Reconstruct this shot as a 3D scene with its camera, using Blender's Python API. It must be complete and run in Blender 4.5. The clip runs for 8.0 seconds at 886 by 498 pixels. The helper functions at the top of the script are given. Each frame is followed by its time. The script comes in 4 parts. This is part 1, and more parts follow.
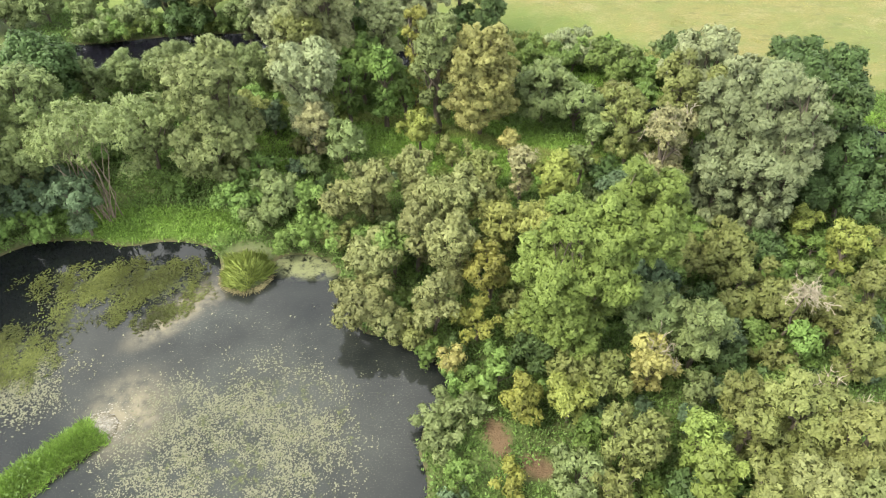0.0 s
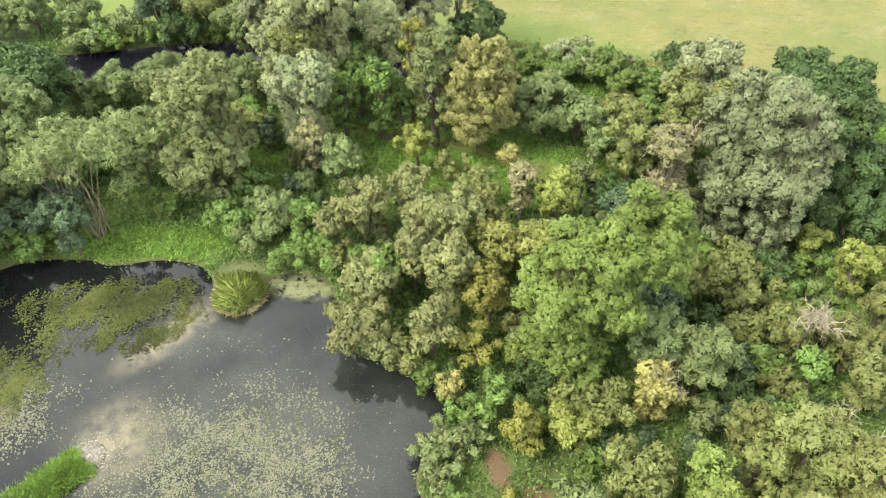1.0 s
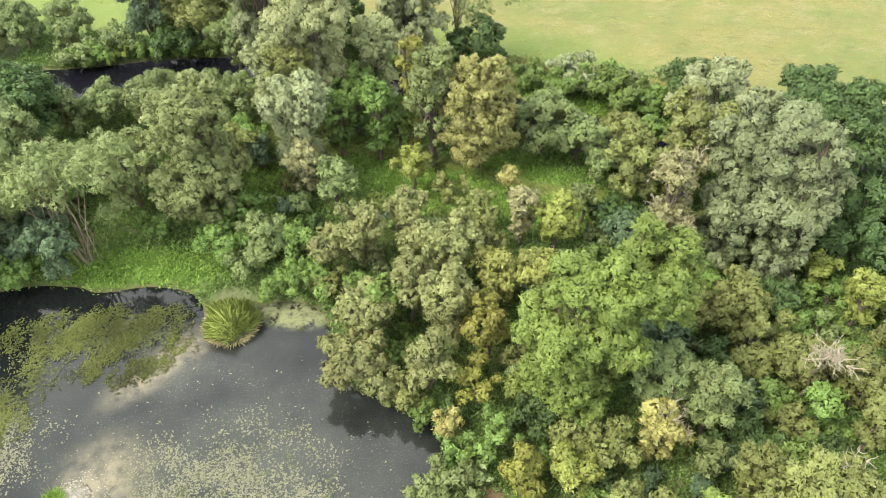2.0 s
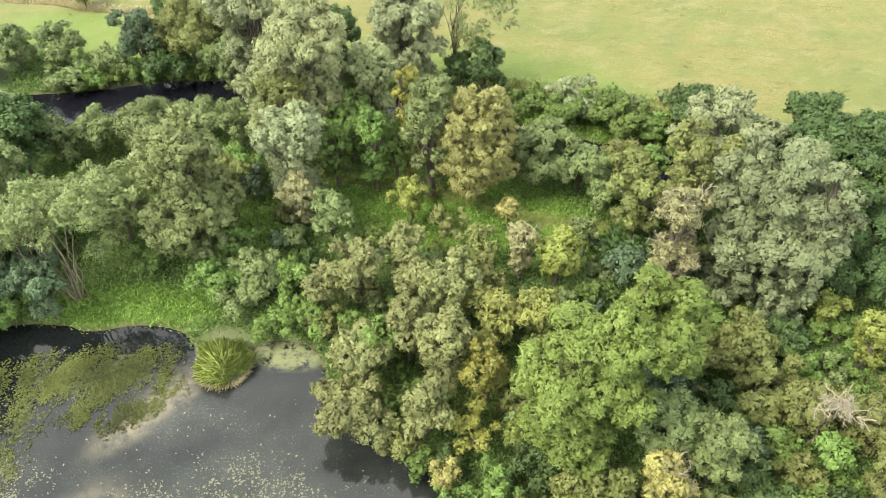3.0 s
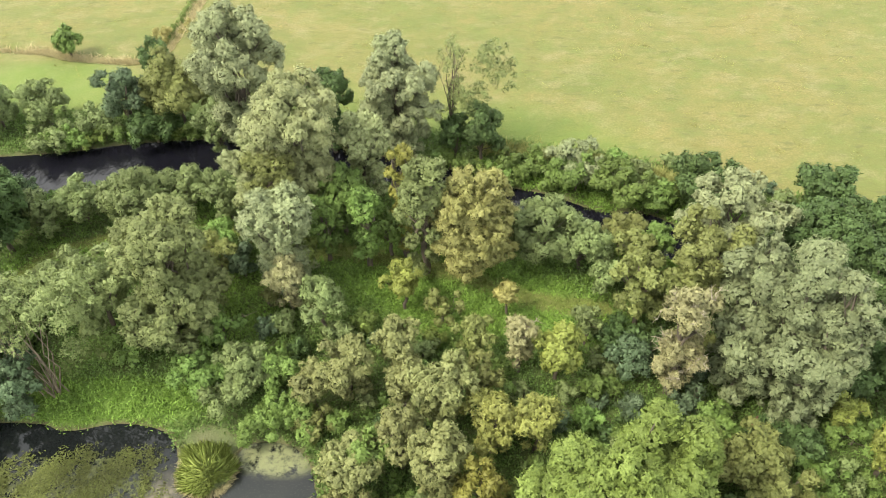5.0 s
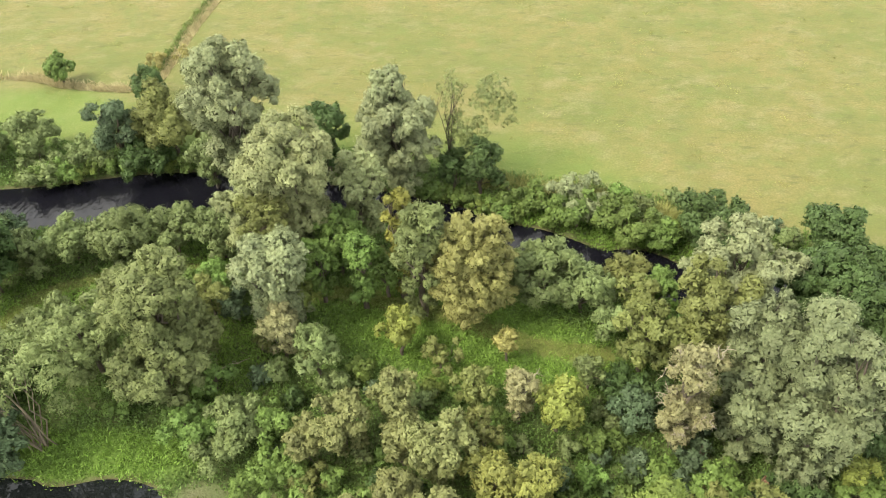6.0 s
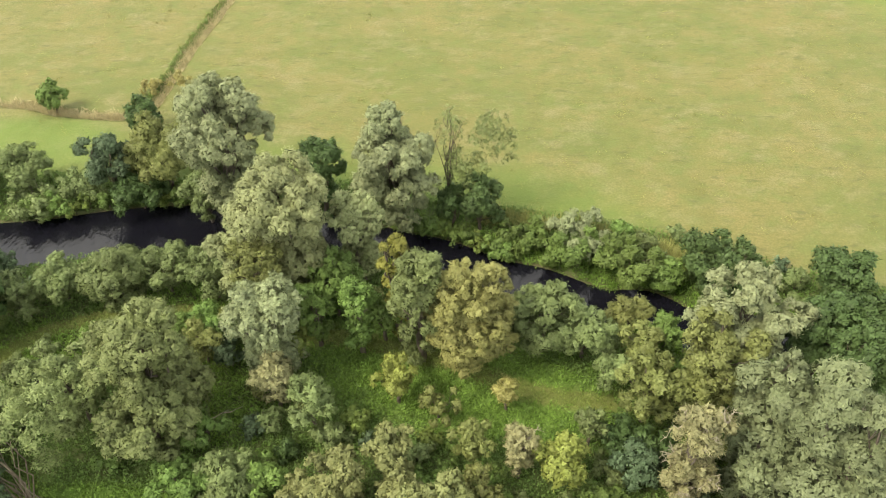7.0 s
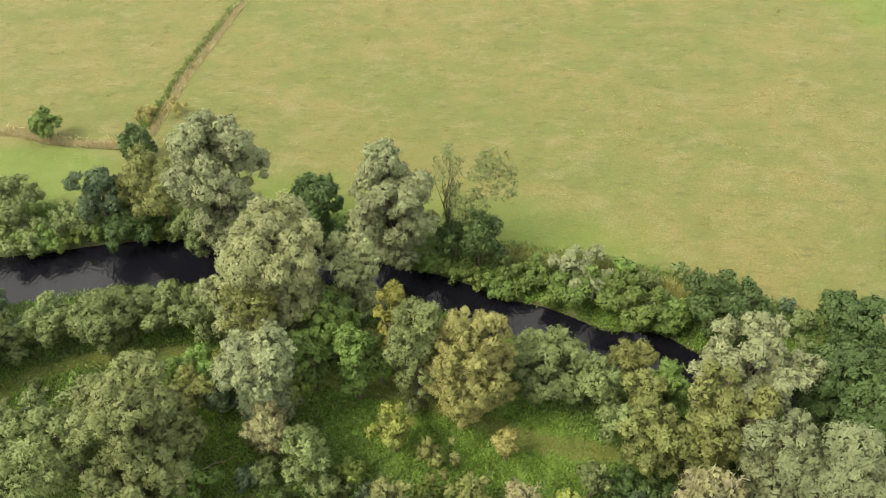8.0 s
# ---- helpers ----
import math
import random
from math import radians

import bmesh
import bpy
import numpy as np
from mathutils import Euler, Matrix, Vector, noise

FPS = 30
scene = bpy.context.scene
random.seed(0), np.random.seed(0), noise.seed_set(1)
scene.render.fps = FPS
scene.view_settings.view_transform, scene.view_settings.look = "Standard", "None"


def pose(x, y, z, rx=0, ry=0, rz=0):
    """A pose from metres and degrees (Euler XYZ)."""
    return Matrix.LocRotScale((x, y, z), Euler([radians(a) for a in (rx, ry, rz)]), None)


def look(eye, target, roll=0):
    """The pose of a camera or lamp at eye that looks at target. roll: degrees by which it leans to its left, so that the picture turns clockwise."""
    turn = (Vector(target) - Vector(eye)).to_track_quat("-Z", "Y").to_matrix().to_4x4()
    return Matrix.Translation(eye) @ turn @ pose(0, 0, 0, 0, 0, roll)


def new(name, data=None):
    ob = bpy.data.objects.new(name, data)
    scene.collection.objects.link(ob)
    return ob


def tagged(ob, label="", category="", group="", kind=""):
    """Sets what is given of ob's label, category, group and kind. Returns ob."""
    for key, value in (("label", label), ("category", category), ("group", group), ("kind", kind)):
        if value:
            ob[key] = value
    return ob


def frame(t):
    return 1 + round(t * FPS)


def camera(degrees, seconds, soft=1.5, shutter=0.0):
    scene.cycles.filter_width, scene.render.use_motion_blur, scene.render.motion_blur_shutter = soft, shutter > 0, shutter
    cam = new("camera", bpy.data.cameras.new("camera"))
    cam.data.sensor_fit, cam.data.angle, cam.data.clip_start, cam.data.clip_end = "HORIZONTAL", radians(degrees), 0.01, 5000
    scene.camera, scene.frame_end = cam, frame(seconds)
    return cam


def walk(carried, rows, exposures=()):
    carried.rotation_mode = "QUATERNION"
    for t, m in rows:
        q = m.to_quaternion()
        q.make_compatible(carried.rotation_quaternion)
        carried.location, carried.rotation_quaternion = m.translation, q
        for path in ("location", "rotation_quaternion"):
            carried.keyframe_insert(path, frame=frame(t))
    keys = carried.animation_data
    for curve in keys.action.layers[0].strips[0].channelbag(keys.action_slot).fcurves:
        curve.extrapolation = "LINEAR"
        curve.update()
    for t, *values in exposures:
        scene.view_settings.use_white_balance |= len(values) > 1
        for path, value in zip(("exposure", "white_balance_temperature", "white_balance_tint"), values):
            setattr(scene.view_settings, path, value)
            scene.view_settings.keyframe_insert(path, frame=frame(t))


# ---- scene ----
EXPOSURE = 2.07
# ---------------------------------------------------------------- camera
cam = camera(62.0, 8.0, 0.7)
# seconds, eye x y z, heading, pitch, roll
ROWS = [
    (0.0, 0.275, 0.111, 39.083, 1.628, -45.252, -1.1),
    (0.5, 0.291, 1.045, 39.084, 1.58, -45.28, -1.1),
    (1.0, 0.324, 2.11, 39.12, 1.54, -45.32, -1.1),
    (1.5, 0.382, 3.3, 39.16, 1.54, -45.34, -1.1),
    (3.0, 0.613, 7.241, 40.18, 1.57, -45.24, -1.27),
    (3.5, 0.718, 8.715, 40.771, 1.58, -45.22, -1.32),
    (4.0, 0.83, 10.276, 41.406, 1.62, -45.24, -1.4),
    (4.5, 0.93, 11.875, 42.125, 1.67, -45.29, -1.48),
    (6.0, 1.17, 16.841, 44.111, 1.76, -45.34, -1.62),
    (6.5, 1.29, 18.457, 44.731, 1.84, -45.33, -1.66),
    (7.0, 1.42, 20.07, 45.385, 1.94, -45.29, -1.7),
    (7.5, 1.49, 21.641, 46.01, 1.98, -45.25, -1.7),
    (8.0, 1.573, 23.186, 46.653, 2.03, -45.23, -1.7),
]


def eye_pose(x, y, z, heading, pitch, roll):
    h, p = radians(heading), radians(pitch)
    way = Vector((-math.sin(h) * math.cos(p), math.cos(h) * math.cos(p), math.sin(p)))
    return look((x, y, z), Vector((x, y, z)) + way, roll)


walk(cam, [(t, eye_pose(*row)) for t, *row in ROWS], exposures=[(t, EXPOSURE + stops, kelvin, 6.5) for t, stops, kelvin in (
    (0.0, 0.26, 6800), (1.5, 0.28, 6800), (3.5, 0.28, 6850), (4.5, 0.22, 7000), (6.0, 0.06, 7200), (6.5, 0.0, 7250), (7.0, -0.1, 7350), (8.0, -0.28, 7500))])

# ---------------------------------------------------------------- sky and sun
SUN_HIGH, SUN_FROM = radians(52), radians(250)  # elevation; compass bearing the light comes from
world = bpy.data.worlds.new("overcast_sky")
scene.world = world
world.use_nodes = True
wn, wl = world.node_tree.nodes, world.node_tree.links
sky = wn.new("ShaderNodeTexSky")
sky.sky_type = "NISHITA"
sky.sun_disc = False
sky.sun_elevation, sky.sun_rotation = SUN_HIGH, SUN_FROM
coord = wn.new("ShaderNodeTexCoord")
cloud = wn.new("ShaderNodeTexNoise")
cloud.inputs["Scale"].default_value = 3.2
cloud.inputs["Detail"].default_value = 6
cloud.inputs["Roughness"].default_value = 0.55
wl.new(coord.outputs["Generated"], cloud.inputs["Vector"])
tone = wn.new("ShaderNodeValToRGB")
tone.color_ramp.elements[0].position, tone.color_ramp.elements[0].color = 0.38, (4.0, 4.5, 5.4, 1)
tone.color_ramp.elements[1].position, tone.color_ramp.elements[1].color = 0.6, (9.6, 9.6, 9.6, 1)
wl.new(cloud.outputs["Fac"], tone.inputs["Fac"])
blend = wn.new("ShaderNodeMix")
blend.data_type = "RGBA"
blend.inputs["Factor"].default_value = 0.86
wl.new(sky.outputs["Color"], blend.inputs["A"])
wl.new(tone.outputs["Color"], blend.inputs["B"])
back = wn["Background"]
back.inputs["Strength"].default_value = 0.108
wl.new(blend.outputs["Result"], back.inputs["Color"])

sun = new("sun", bpy.data.lights.new("sun", "SUN"))
sun.data.energy, sun.data.angle, sun.data.color = 1.9, radians(24), (1.0, 0.95, 0.86)
towards = Vector((math.sin(SUN_FROM) * math.cos(SUN_HIGH), math.cos(SUN_FROM) * math.cos(SUN_HIGH), math.sin(SUN_HIGH)))
sun.matrix_world = look(towards * 200, (0, 0, 0))


# ---------------------------------------------------------------- materials
def mat(name):
    m = bpy.data.materials.new(name)
    m.use_nodes = True
    return m, m.node_tree.nodes, m.node_tree.links, m.node_tree.nodes["Principled BSDF"]


def ramp(nodes, links, src, stops):
    n = nodes.new("ShaderNodeValToRGB")
    while len(n.color_ramp.elements) < len(stops):
        n.color_ramp.elements.new(0.5)
    for e, (p, c) in zip(n.color_ramp.elements, stops):
        e.position, e.color = p, (*c, 1)
    links.new(src, n.inputs["Fac"])
    return n.outputs["Color"]


def noise_tex(nodes, links, scale, detail=4, rough=0.5, stretch=None, turn=0.0, coords="Object"):
    c = nodes.new("ShaderNodeTexCoord")
    n = nodes.new("ShaderNodeTexNoise")
    n.inputs["Scale"].default_value, n.inputs["Detail"].default_value, n.inputs["Roughness"].default_value = scale, detail, rough
    if stretch:
        mp = nodes.new("ShaderNodeMapping")
        mp.inputs["Scale"].default_value = stretch
        mp.inputs["Rotation"].default_value = (0, 0, turn)
        links.new(c.outputs[coords], mp.inputs["Vector"])
        links.new(mp.outputs["Vector"], n.inputs["Vector"])
    else:
        links.new(c.outputs[coords], n.inputs["Vector"])
    return n.outputs["Fac"]


def mixed(nodes, links, fac, a, b, mode="MIX"):
    n = nodes.new("ShaderNodeMix")
    n.data_type, n.blend_type = "RGBA", mode
    for key, v in (("Factor", fac), ("A", a), ("B", b)):
        if isinstance(v, (int, float)):
            n.inputs[key].default_value = v
        elif isinstance(v, tuple):
            n.inputs[key].default_value = (*v, 1)
        else:
            links.new(v, n.inputs[key])
    return n.outputs["Result"]


def math_node(nodes, links, op, a, b=0.0, clamp=False):
    n = nodes.new("ShaderNodeMath")
    n.operation, n.use_clamp = op, clamp
    for i, v in enumerate((a, b)):
        if isinstance(v, (int, float)):
            n.inputs[i].default_value = v
        else:
            links.new(v, n.inputs[i])
    return n.outputs[0]


def attribute(nodes, name):
    n = nodes.new("ShaderNodeAttribute")
    n.attribute_name = name
    return n.outputs["Fac"]


def bumped(nodes, links, bsdf, height, strength, distance):
    n = nodes.new("ShaderNodeBump")
    n.inputs["Strength"].default_value, n.inputs["Distance"].default_value = strength, distance
    links.new(height, n.inputs["Height"])
    links.new(n.outputs["Normal"], bsdf.inputs["Normal"])


def leaf_material(name, deep, mid, light, gloss=0.16, through_light=0.26):
    """Leaves: three tones mixed leaf by leaf and patch by patch, part of the light passing through the blade."""
    m, nodes, links, bsdf = mat(name)
    leafwise = attribute(nodes, "tone")
    patch = noise_tex(nodes, links, 0.7, 3, 0.6)
    grain = noise_tex(nodes, links, 13.0, 3, 0.7)
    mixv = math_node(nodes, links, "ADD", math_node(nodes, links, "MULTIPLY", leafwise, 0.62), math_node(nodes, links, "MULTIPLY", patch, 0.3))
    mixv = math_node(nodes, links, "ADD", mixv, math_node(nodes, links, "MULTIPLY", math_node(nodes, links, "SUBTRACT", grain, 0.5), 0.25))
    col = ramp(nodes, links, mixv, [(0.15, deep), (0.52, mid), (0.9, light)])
    info = nodes.new("ShaderNodeObjectInfo")
    hsv = nodes.new("ShaderNodeHueSaturation")
    links.new(math_node(nodes, links, "ADD", math_node(nodes, links, "MULTIPLY", info.outputs["Random"], 0.016), 0.492), hsv.inputs["Hue"])
    links.new(math_node(nodes, links, "ADD", math_node(nodes, links, "MULTIPLY", info.outputs["Random"], 0.22), 0.89), hsv.inputs["Value"])
    links.new(col, hsv.inputs["Color"])
    links.new(hsv.outputs["Color"], bsdf.inputs["Base Color"])
    bsdf.inputs["Roughness"].default_value = 0.55
    bsdf.inputs["Specular IOR Level"].default_value = gloss
    tr = nodes.new("ShaderNodeBsdfTranslucent")
    links.new(hsv.outputs["Color"], tr.inputs["Color"])
    mx = nodes.new("ShaderNodeMixShader")
    mx.inputs["Fac"].default_value = through_light
    links.new(bsdf.outputs[0], mx.inputs[1])
    links.new(tr.outputs[0], mx.inputs[2])
    links.new(mx.outputs[0], nodes["Material Output"].inputs["Surface"])
    return m


LEAF = {
    "pale": leaf_material("leaf_pale_willow", (0.078, 0.084, 0.033), (0.180, 0.193, 0.074), (0.276, 0.296, 0.116)),
    "olive": leaf_material("leaf_olive_willow", (0.067, 0.074, 0.024), (0.153, 0.170, 0.054), (0.238, 0.263, 0.088)),
    "yolive": leaf_material("leaf_yellowing_willow", (0.076, 0.076, 0.017), (0.181, 0.181, 0.041), (0.287, 0.287, 0.070)),
    "lightyo": leaf_material("leaf_yellow_green", (0.092, 0.099, 0.028), (0.220, 0.237, 0.066), (0.347, 0.373, 0.108)),
    "greyg": leaf_material("leaf_grey_green", (0.063, 0.080, 0.030), (0.150, 0.190, 0.071), (0.238, 0.301, 0.116)),
    "greyw": leaf_material("leaf_grey_willow", (0.095, 0.109, 0.056), (0.212, 0.241, 0.122), (0.326, 0.368, 0.190)),
    "silver": leaf_material("leaf_silver", (0.072, 0.086, 0.042), (0.166, 0.196, 0.097), (0.255, 0.298, 0.150)),
    "green": leaf_material("leaf_mid_green", (0.052, 0.081, 0.020), (0.125, 0.194, 0.048), (0.200, 0.306, 0.080)),
    "lightg": leaf_material("leaf_light_green", (0.066, 0.086, 0.021), (0.158, 0.205, 0.050), (0.250, 0.323, 0.084)),
    "dark": leaf_material("leaf_dark_green", (0.027, 0.043, 0.014), (0.064, 0.103, 0.033), (0.106, 0.166, 0.058)),
    "bluedark": leaf_material("leaf_blue_green", (0.031, 0.046, 0.023), (0.074, 0.109, 0.055), (0.120, 0.175, 0.092)),
    "hedge": leaf_material("leaf_hedge", (0.048, 0.071, 0.018), (0.114, 0.168, 0.043), (0.183, 0.266, 0.073)),
    "yellow": leaf_material("leaf_yellow", (0.084, 0.097, 0.024), (0.200, 0.232, 0.056), (0.316, 0.366, 0.093)),
    "brown": leaf_material("leaf_browning", (0.110, 0.112, 0.038), (0.244, 0.250, 0.086), (0.370, 0.376, 0.136)),
    "tan": leaf_material("leaf_tan", (0.116, 0.106, 0.037), (0.275, 0.253, 0.088), (0.432, 0.398, 0.142)),
    "palebush": leaf_material("leaf_faded", (0.105, 0.101, 0.050), (0.250, 0.240, 0.118), (0.394, 0.378, 0.189)),
    "lime": leaf_material("leaf_lime_green", (0.066, 0.093, 0.022), (0.150, 0.209, 0.050), (0.232, 0.312, 0.082)),
    "herb": leaf_material("leaf_nettle", (0.044, 0.070, 0.018), (0.098, 0.156, 0.038), (0.158, 0.242, 0.064)),
    "bankherb": leaf_material("leaf_bank_herb", (0.054, 0.085, 0.016), (0.129, 0.202, 0.037), (0.206, 0.318, 0.063)),
    "reed": leaf_material("dry_reed", (0.151, 0.130, 0.071), (0.360, 0.310, 0.170), (0.564, 0.486, 0.270)),
    "fieldgrass": leaf_material("field_grass", (0.066, 0.064, 0.021), (0.157, 0.152, 0.049), (0.249, 0.242, 0.083)),
    "greylight": leaf_material("leaf_light_grey_green", (0.073, 0.088, 0.033), (0.164, 0.198, 0.075), (0.252, 0.302, 0.118)),
    "palegrey": leaf_material("leaf_pale_grey", (0.110, 0.124, 0.057), (0.246, 0.277, 0.127), (0.375, 0.418, 0.200)),
    "sedge": leaf_material("sedge_blade", (0.082, 0.105, 0.022), (0.175, 0.210, 0.048), (0.265, 0.300, 0.085)),
    "weed": leaf_material("leaf_water_weed", (0.017, 0.020, 0.005), (0.056, 0.066, 0.016), (0.124, 0.145, 0.040)),
}


def bark_material(name, a, b):
    m, nodes, links, bsdf = mat(name)
    n = noise_tex(nodes, links, 6, 5, 0.65, (1, 1, 0.25))
    links.new(ramp(nodes, links, n, [(0.3, a), (0.7, b)]), bsdf.inputs["Base Color"])
    bsdf.inputs["Roughness"].default_value = 0.85
    bumped(nodes, links, bsdf, n, 0.5, 0.02)
    return m


BARK = bark_material("bark", (0.035, 0.028, 0.02), (0.1, 0.078, 0.055))
BARK_MID = bark_material("bark_grey_brown", (0.07, 0.055, 0.038), (0.19, 0.155, 0.11))
BARK_RED = bark_material("broken_wood", (0.09, 0.045, 0.025), (0.24, 0.13, 0.075))
BARK_PALE = bark_material("bark_bleached", (0.15, 0.13, 0.09), (0.31, 0.275, 0.2))


def ground_material():
    """Soil under herbs; rough pasture, mown path, trodden earth and gravel each where the plan has them."""
    m, nodes, links, bsdf = mat("ground_cover")
    fine = noise_tex(nodes, links, 5.5, 6, 0.7)
    mid = noise_tex(nodes, links, 0.55, 5, 0.6)
    large = noise_tex(nodes, links, 0.06, 3, 0.55)
    streak = noise_tex(nodes, links, 0.5, 6, 0.72, (0.6, 1.0, 1.0), radians(16))
    patch = noise_tex(nodes, links, 0.3, 4, 0.62, (0.7, 1.0, 1.0), radians(16))
    tuft = noise_tex(nodes, links, 1.3, 5, 0.65, (0.4, 1.0, 1.0), radians(14))
    herb = mixed(nodes, links, fine, (0.025, 0.040, 0.010), (0.080, 0.115, 0.030))
    herb = mixed(nodes, links, ramp(nodes, links, mid, [(0.42, (0, 0, 0)), (0.7, (1, 1, 1))]), herb, (0.062, 0.070, 0.026))
    # pasture
    grass = mixed(nodes, links, ramp(nodes, links, large, [(0.4, (0, 0, 0)), (0.6, (1, 1, 1))]), (0.092, 0.099, 0.030), (0.121, 0.108, 0.039))
    grass = mixed(nodes, links, ramp(nodes, links, patch, [(0.33, (0.65, 0.65, 0.65)), (0.5, (0, 0, 0))]), grass, (0.069, 0.087, 0.025))
    grass = mixed(nodes, links, ramp(nodes, links, patch, [(0.53, (0, 0, 0)), (0.68, (0.7, 0.7, 0.7))]), grass, (0.141, 0.114, 0.046))
    grass = mixed(nodes, links, ramp(nodes, links, mid, [(0.35, (0.55, 0.55, 0.55)), (0.52, (0, 0, 0))]), grass, (0.085, 0.108, 0.030))
    grass = mixed(nodes, links, ramp(nodes, links, streak, [(0.5, (0, 0, 0)), (0.7, (0.6, 0.6, 0.6))]), grass, (0.172, 0.145, 0.080))
    grass = mixed(nodes, links, ramp(nodes, links, tuft, [(0.56, (0, 0, 0)), (0.68, (0.72, 0.72, 0.72))]), grass, (0.063, 0.066, 0.025))
    grass = mixed(nodes, links, ramp(nodes, links, fine, [(0.36, (0.75, 0.75, 0.75)), (0.58, (0, 0, 0))]), grass, (0.073, 0.080, 0.022))
    grass = mixed(nodes, links, ramp(nodes, links, fine, [(0.58, (0, 0, 0)), (0.75, (0.6, 0.6, 0.6))]), grass, (0.173, 0.155, 0.069))
    col = mixed(nodes, links, attribute(nodes, "field"), herb, grass)
    col = mixed(nodes, links, attribute(nodes, "lush"), col, mixed(nodes, links, fine, (0.046, 0.085, 0.014), (0.105, 0.165, 0.032)))
    mown = mixed(nodes, links, mid, (0.062, 0.084, 0.018), (0.112, 0.112, 0.034))
    col = mixed(nodes, links, attribute(nodes, "mown"), col, mown)
    earth = mixed(nodes, links, fine, (0.050, 0.028, 0.017), (0.125, 0.072, 0.045))
    col = mixed(nodes, links, attribute(nodes, "earth"), col, earth)
    stones = nodes.new("ShaderNodeTexVoronoi")
    stones.inputs["Scale"].default_value = 9
    tc = nodes.new("ShaderNodeTexCoord")
    links.new(tc.outputs["Object"], stones.inputs["Vector"])
    gravel = mixed(nodes, links, stones.outputs["Distance"], (0.260, 0.244, 0.208), (0.130, 0.114, 0.083))
    col = mixed(nodes, links, attribute(nodes, "gravel"), col, gravel)
    mud = mixed(nodes, links, mid, (0.036, 0.029, 0.016), (0.083, 0.070, 0.036))
    col = mixed(nodes, links, attribute(nodes, "mud"), col, mud)
    links.new(col, bsdf.inputs["Base Color"])
    bsdf.inputs["Roughness"].default_value = 0.9
    bsdf.inputs["Specular IOR Level"].default_value = 0.2
    bumped(nodes, links, bsdf, math_node(nodes, links, "ADD", fine, math_node(nodes, links, "MULTIPLY", tuft, 1.5)), 0.7, 0.12)
    return m


def water_material(name, deep, ripple, ripple_scale, weeds):
    """Dark still water; floating weed and stirred silt lie where the plan has them."""
    m, nodes, links, bsdf = mat(name)
    col = None
    rough = 0.03
    if weeds:
        blot = noise_tex(nodes, links, 1.1, 6, 0.72)
        fleck = noise_tex(nodes, links, 4.5, 4, 0.7)
        silt = math_node(nodes, links, "MULTIPLY", attribute(nodes, "silt"), ramp(nodes, links, noise_tex(nodes, links, 0.25, 4, 0.6), [(0.3, (0.25, 0.25, 0.25)), (0.65, (1, 1, 1))]))
        col = mixed(nodes, links, silt, deep, (0.032, 0.035, 0.030))
        speck = ramp(nodes, links, noise_tex(nodes, links, 9.0, 3, 0.6), [(0.57, (0, 0, 0)), (0.66, (0.7, 0.7, 0.7))])
        col = mixed(nodes, links, math_node(nodes, links, "MULTIPLY", speck, silt), col, (0.12, 0.12, 0.085))
        shoal = math_node(nodes, links, "MULTIPLY", attribute(nodes, "shoal"), ramp(nodes, links, noise_tex(nodes, links, 0.8, 5, 0.65), [(0.35, (0.15, 0.15, 0.15)), (0.6, (1, 1, 1))]))
        col = mixed(nodes, links, shoal, col, (0.12, 0.105, 0.07))
        cut = math_node(nodes, links, "ADD", attribute(nodes, "weed"), math_node(nodes, links, "ADD", math_node(nodes, links, "MULTIPLY", blot, 0.9), math_node(nodes, links, "MULTIPLY", fleck, 0.5)))
        lay = ramp(nodes, links, cut, [(0.9, (0, 0, 0)), (1.2, (1, 1, 1))])
        lay = math_node(nodes, links, "MULTIPLY", lay, ramp(nodes, links, attribute(nodes, "weed"), [(0.02, (0, 0, 0)), (0.12, (1, 1, 1))]))
        weed = ramp(nodes, links, fleck, [(0.3, (0.006, 0.008, 0.002)), (0.5, (0.022, 0.028, 0.006)), (0.74, (0.075, 0.08, 0.022))])
        col = mixed(nodes, links, lay, col, weed)
        scum = math_node(nodes, links, "MULTIPLY", attribute(nodes, "scum"), ramp(nodes, links, blot, [(0.38, (0, 0, 0)), (0.52, (1, 1, 1))]))
        col = mixed(nodes, links, scum, col, mixed(nodes, links, fleck, (0.07, 0.08, 0.035), (0.14, 0.145, 0.07)))
        links.new(col, bsdf.inputs["Base Color"])
        links.new(math_node(nodes, links, "ADD", math_node(nodes, links, "MULTIPLY", math_node(nodes, links, "MAXIMUM", lay, scum), 0.6), 0.03), bsdf.inputs["Roughness"])
    else:
        bsdf.inputs["Base Color"].default_value = (*deep, 1)
        bsdf.inputs["Roughness"].default_value = rough
    bsdf.inputs["IOR"].default_value = 1.333
    h = noise_tex(nodes, links, ripple_scale, 3, 0.5, (1, 0.55, 1), radians(20))
    bumped(nodes, links, bsdf, h, ripple, 0.02 if weeds else 0.05)
    return m


GROUND = ground_material()
POND = water_material("pond_water", (0.005, 0.006, 0.006), 0.05, 3.0, True)
RIVER = water_material("river_water", (0.004, 0.004, 0.006), 1.0, 3.2, False)


def plain_leaf(name, a, b, rough):
    m, nodes, links, bsdf = mat(name)
    t = attribute(nodes, "tone")
    links.new(ramp(nodes, links, t, [(0.0, a), (1.0, b)]), bsdf.inputs["Base Color"])
    bsdf.inputs["Roughness"].default_value = rough
    return m


PAD = plain_leaf("lily_pad", (0.044, 0.047, 0.021), (0.098, 0.094, 0.05), 0.55)
STONE = plain_leaf("pebble", (0.11, 0.1, 0.075), (0.27, 0.25, 0.21), 0.8)

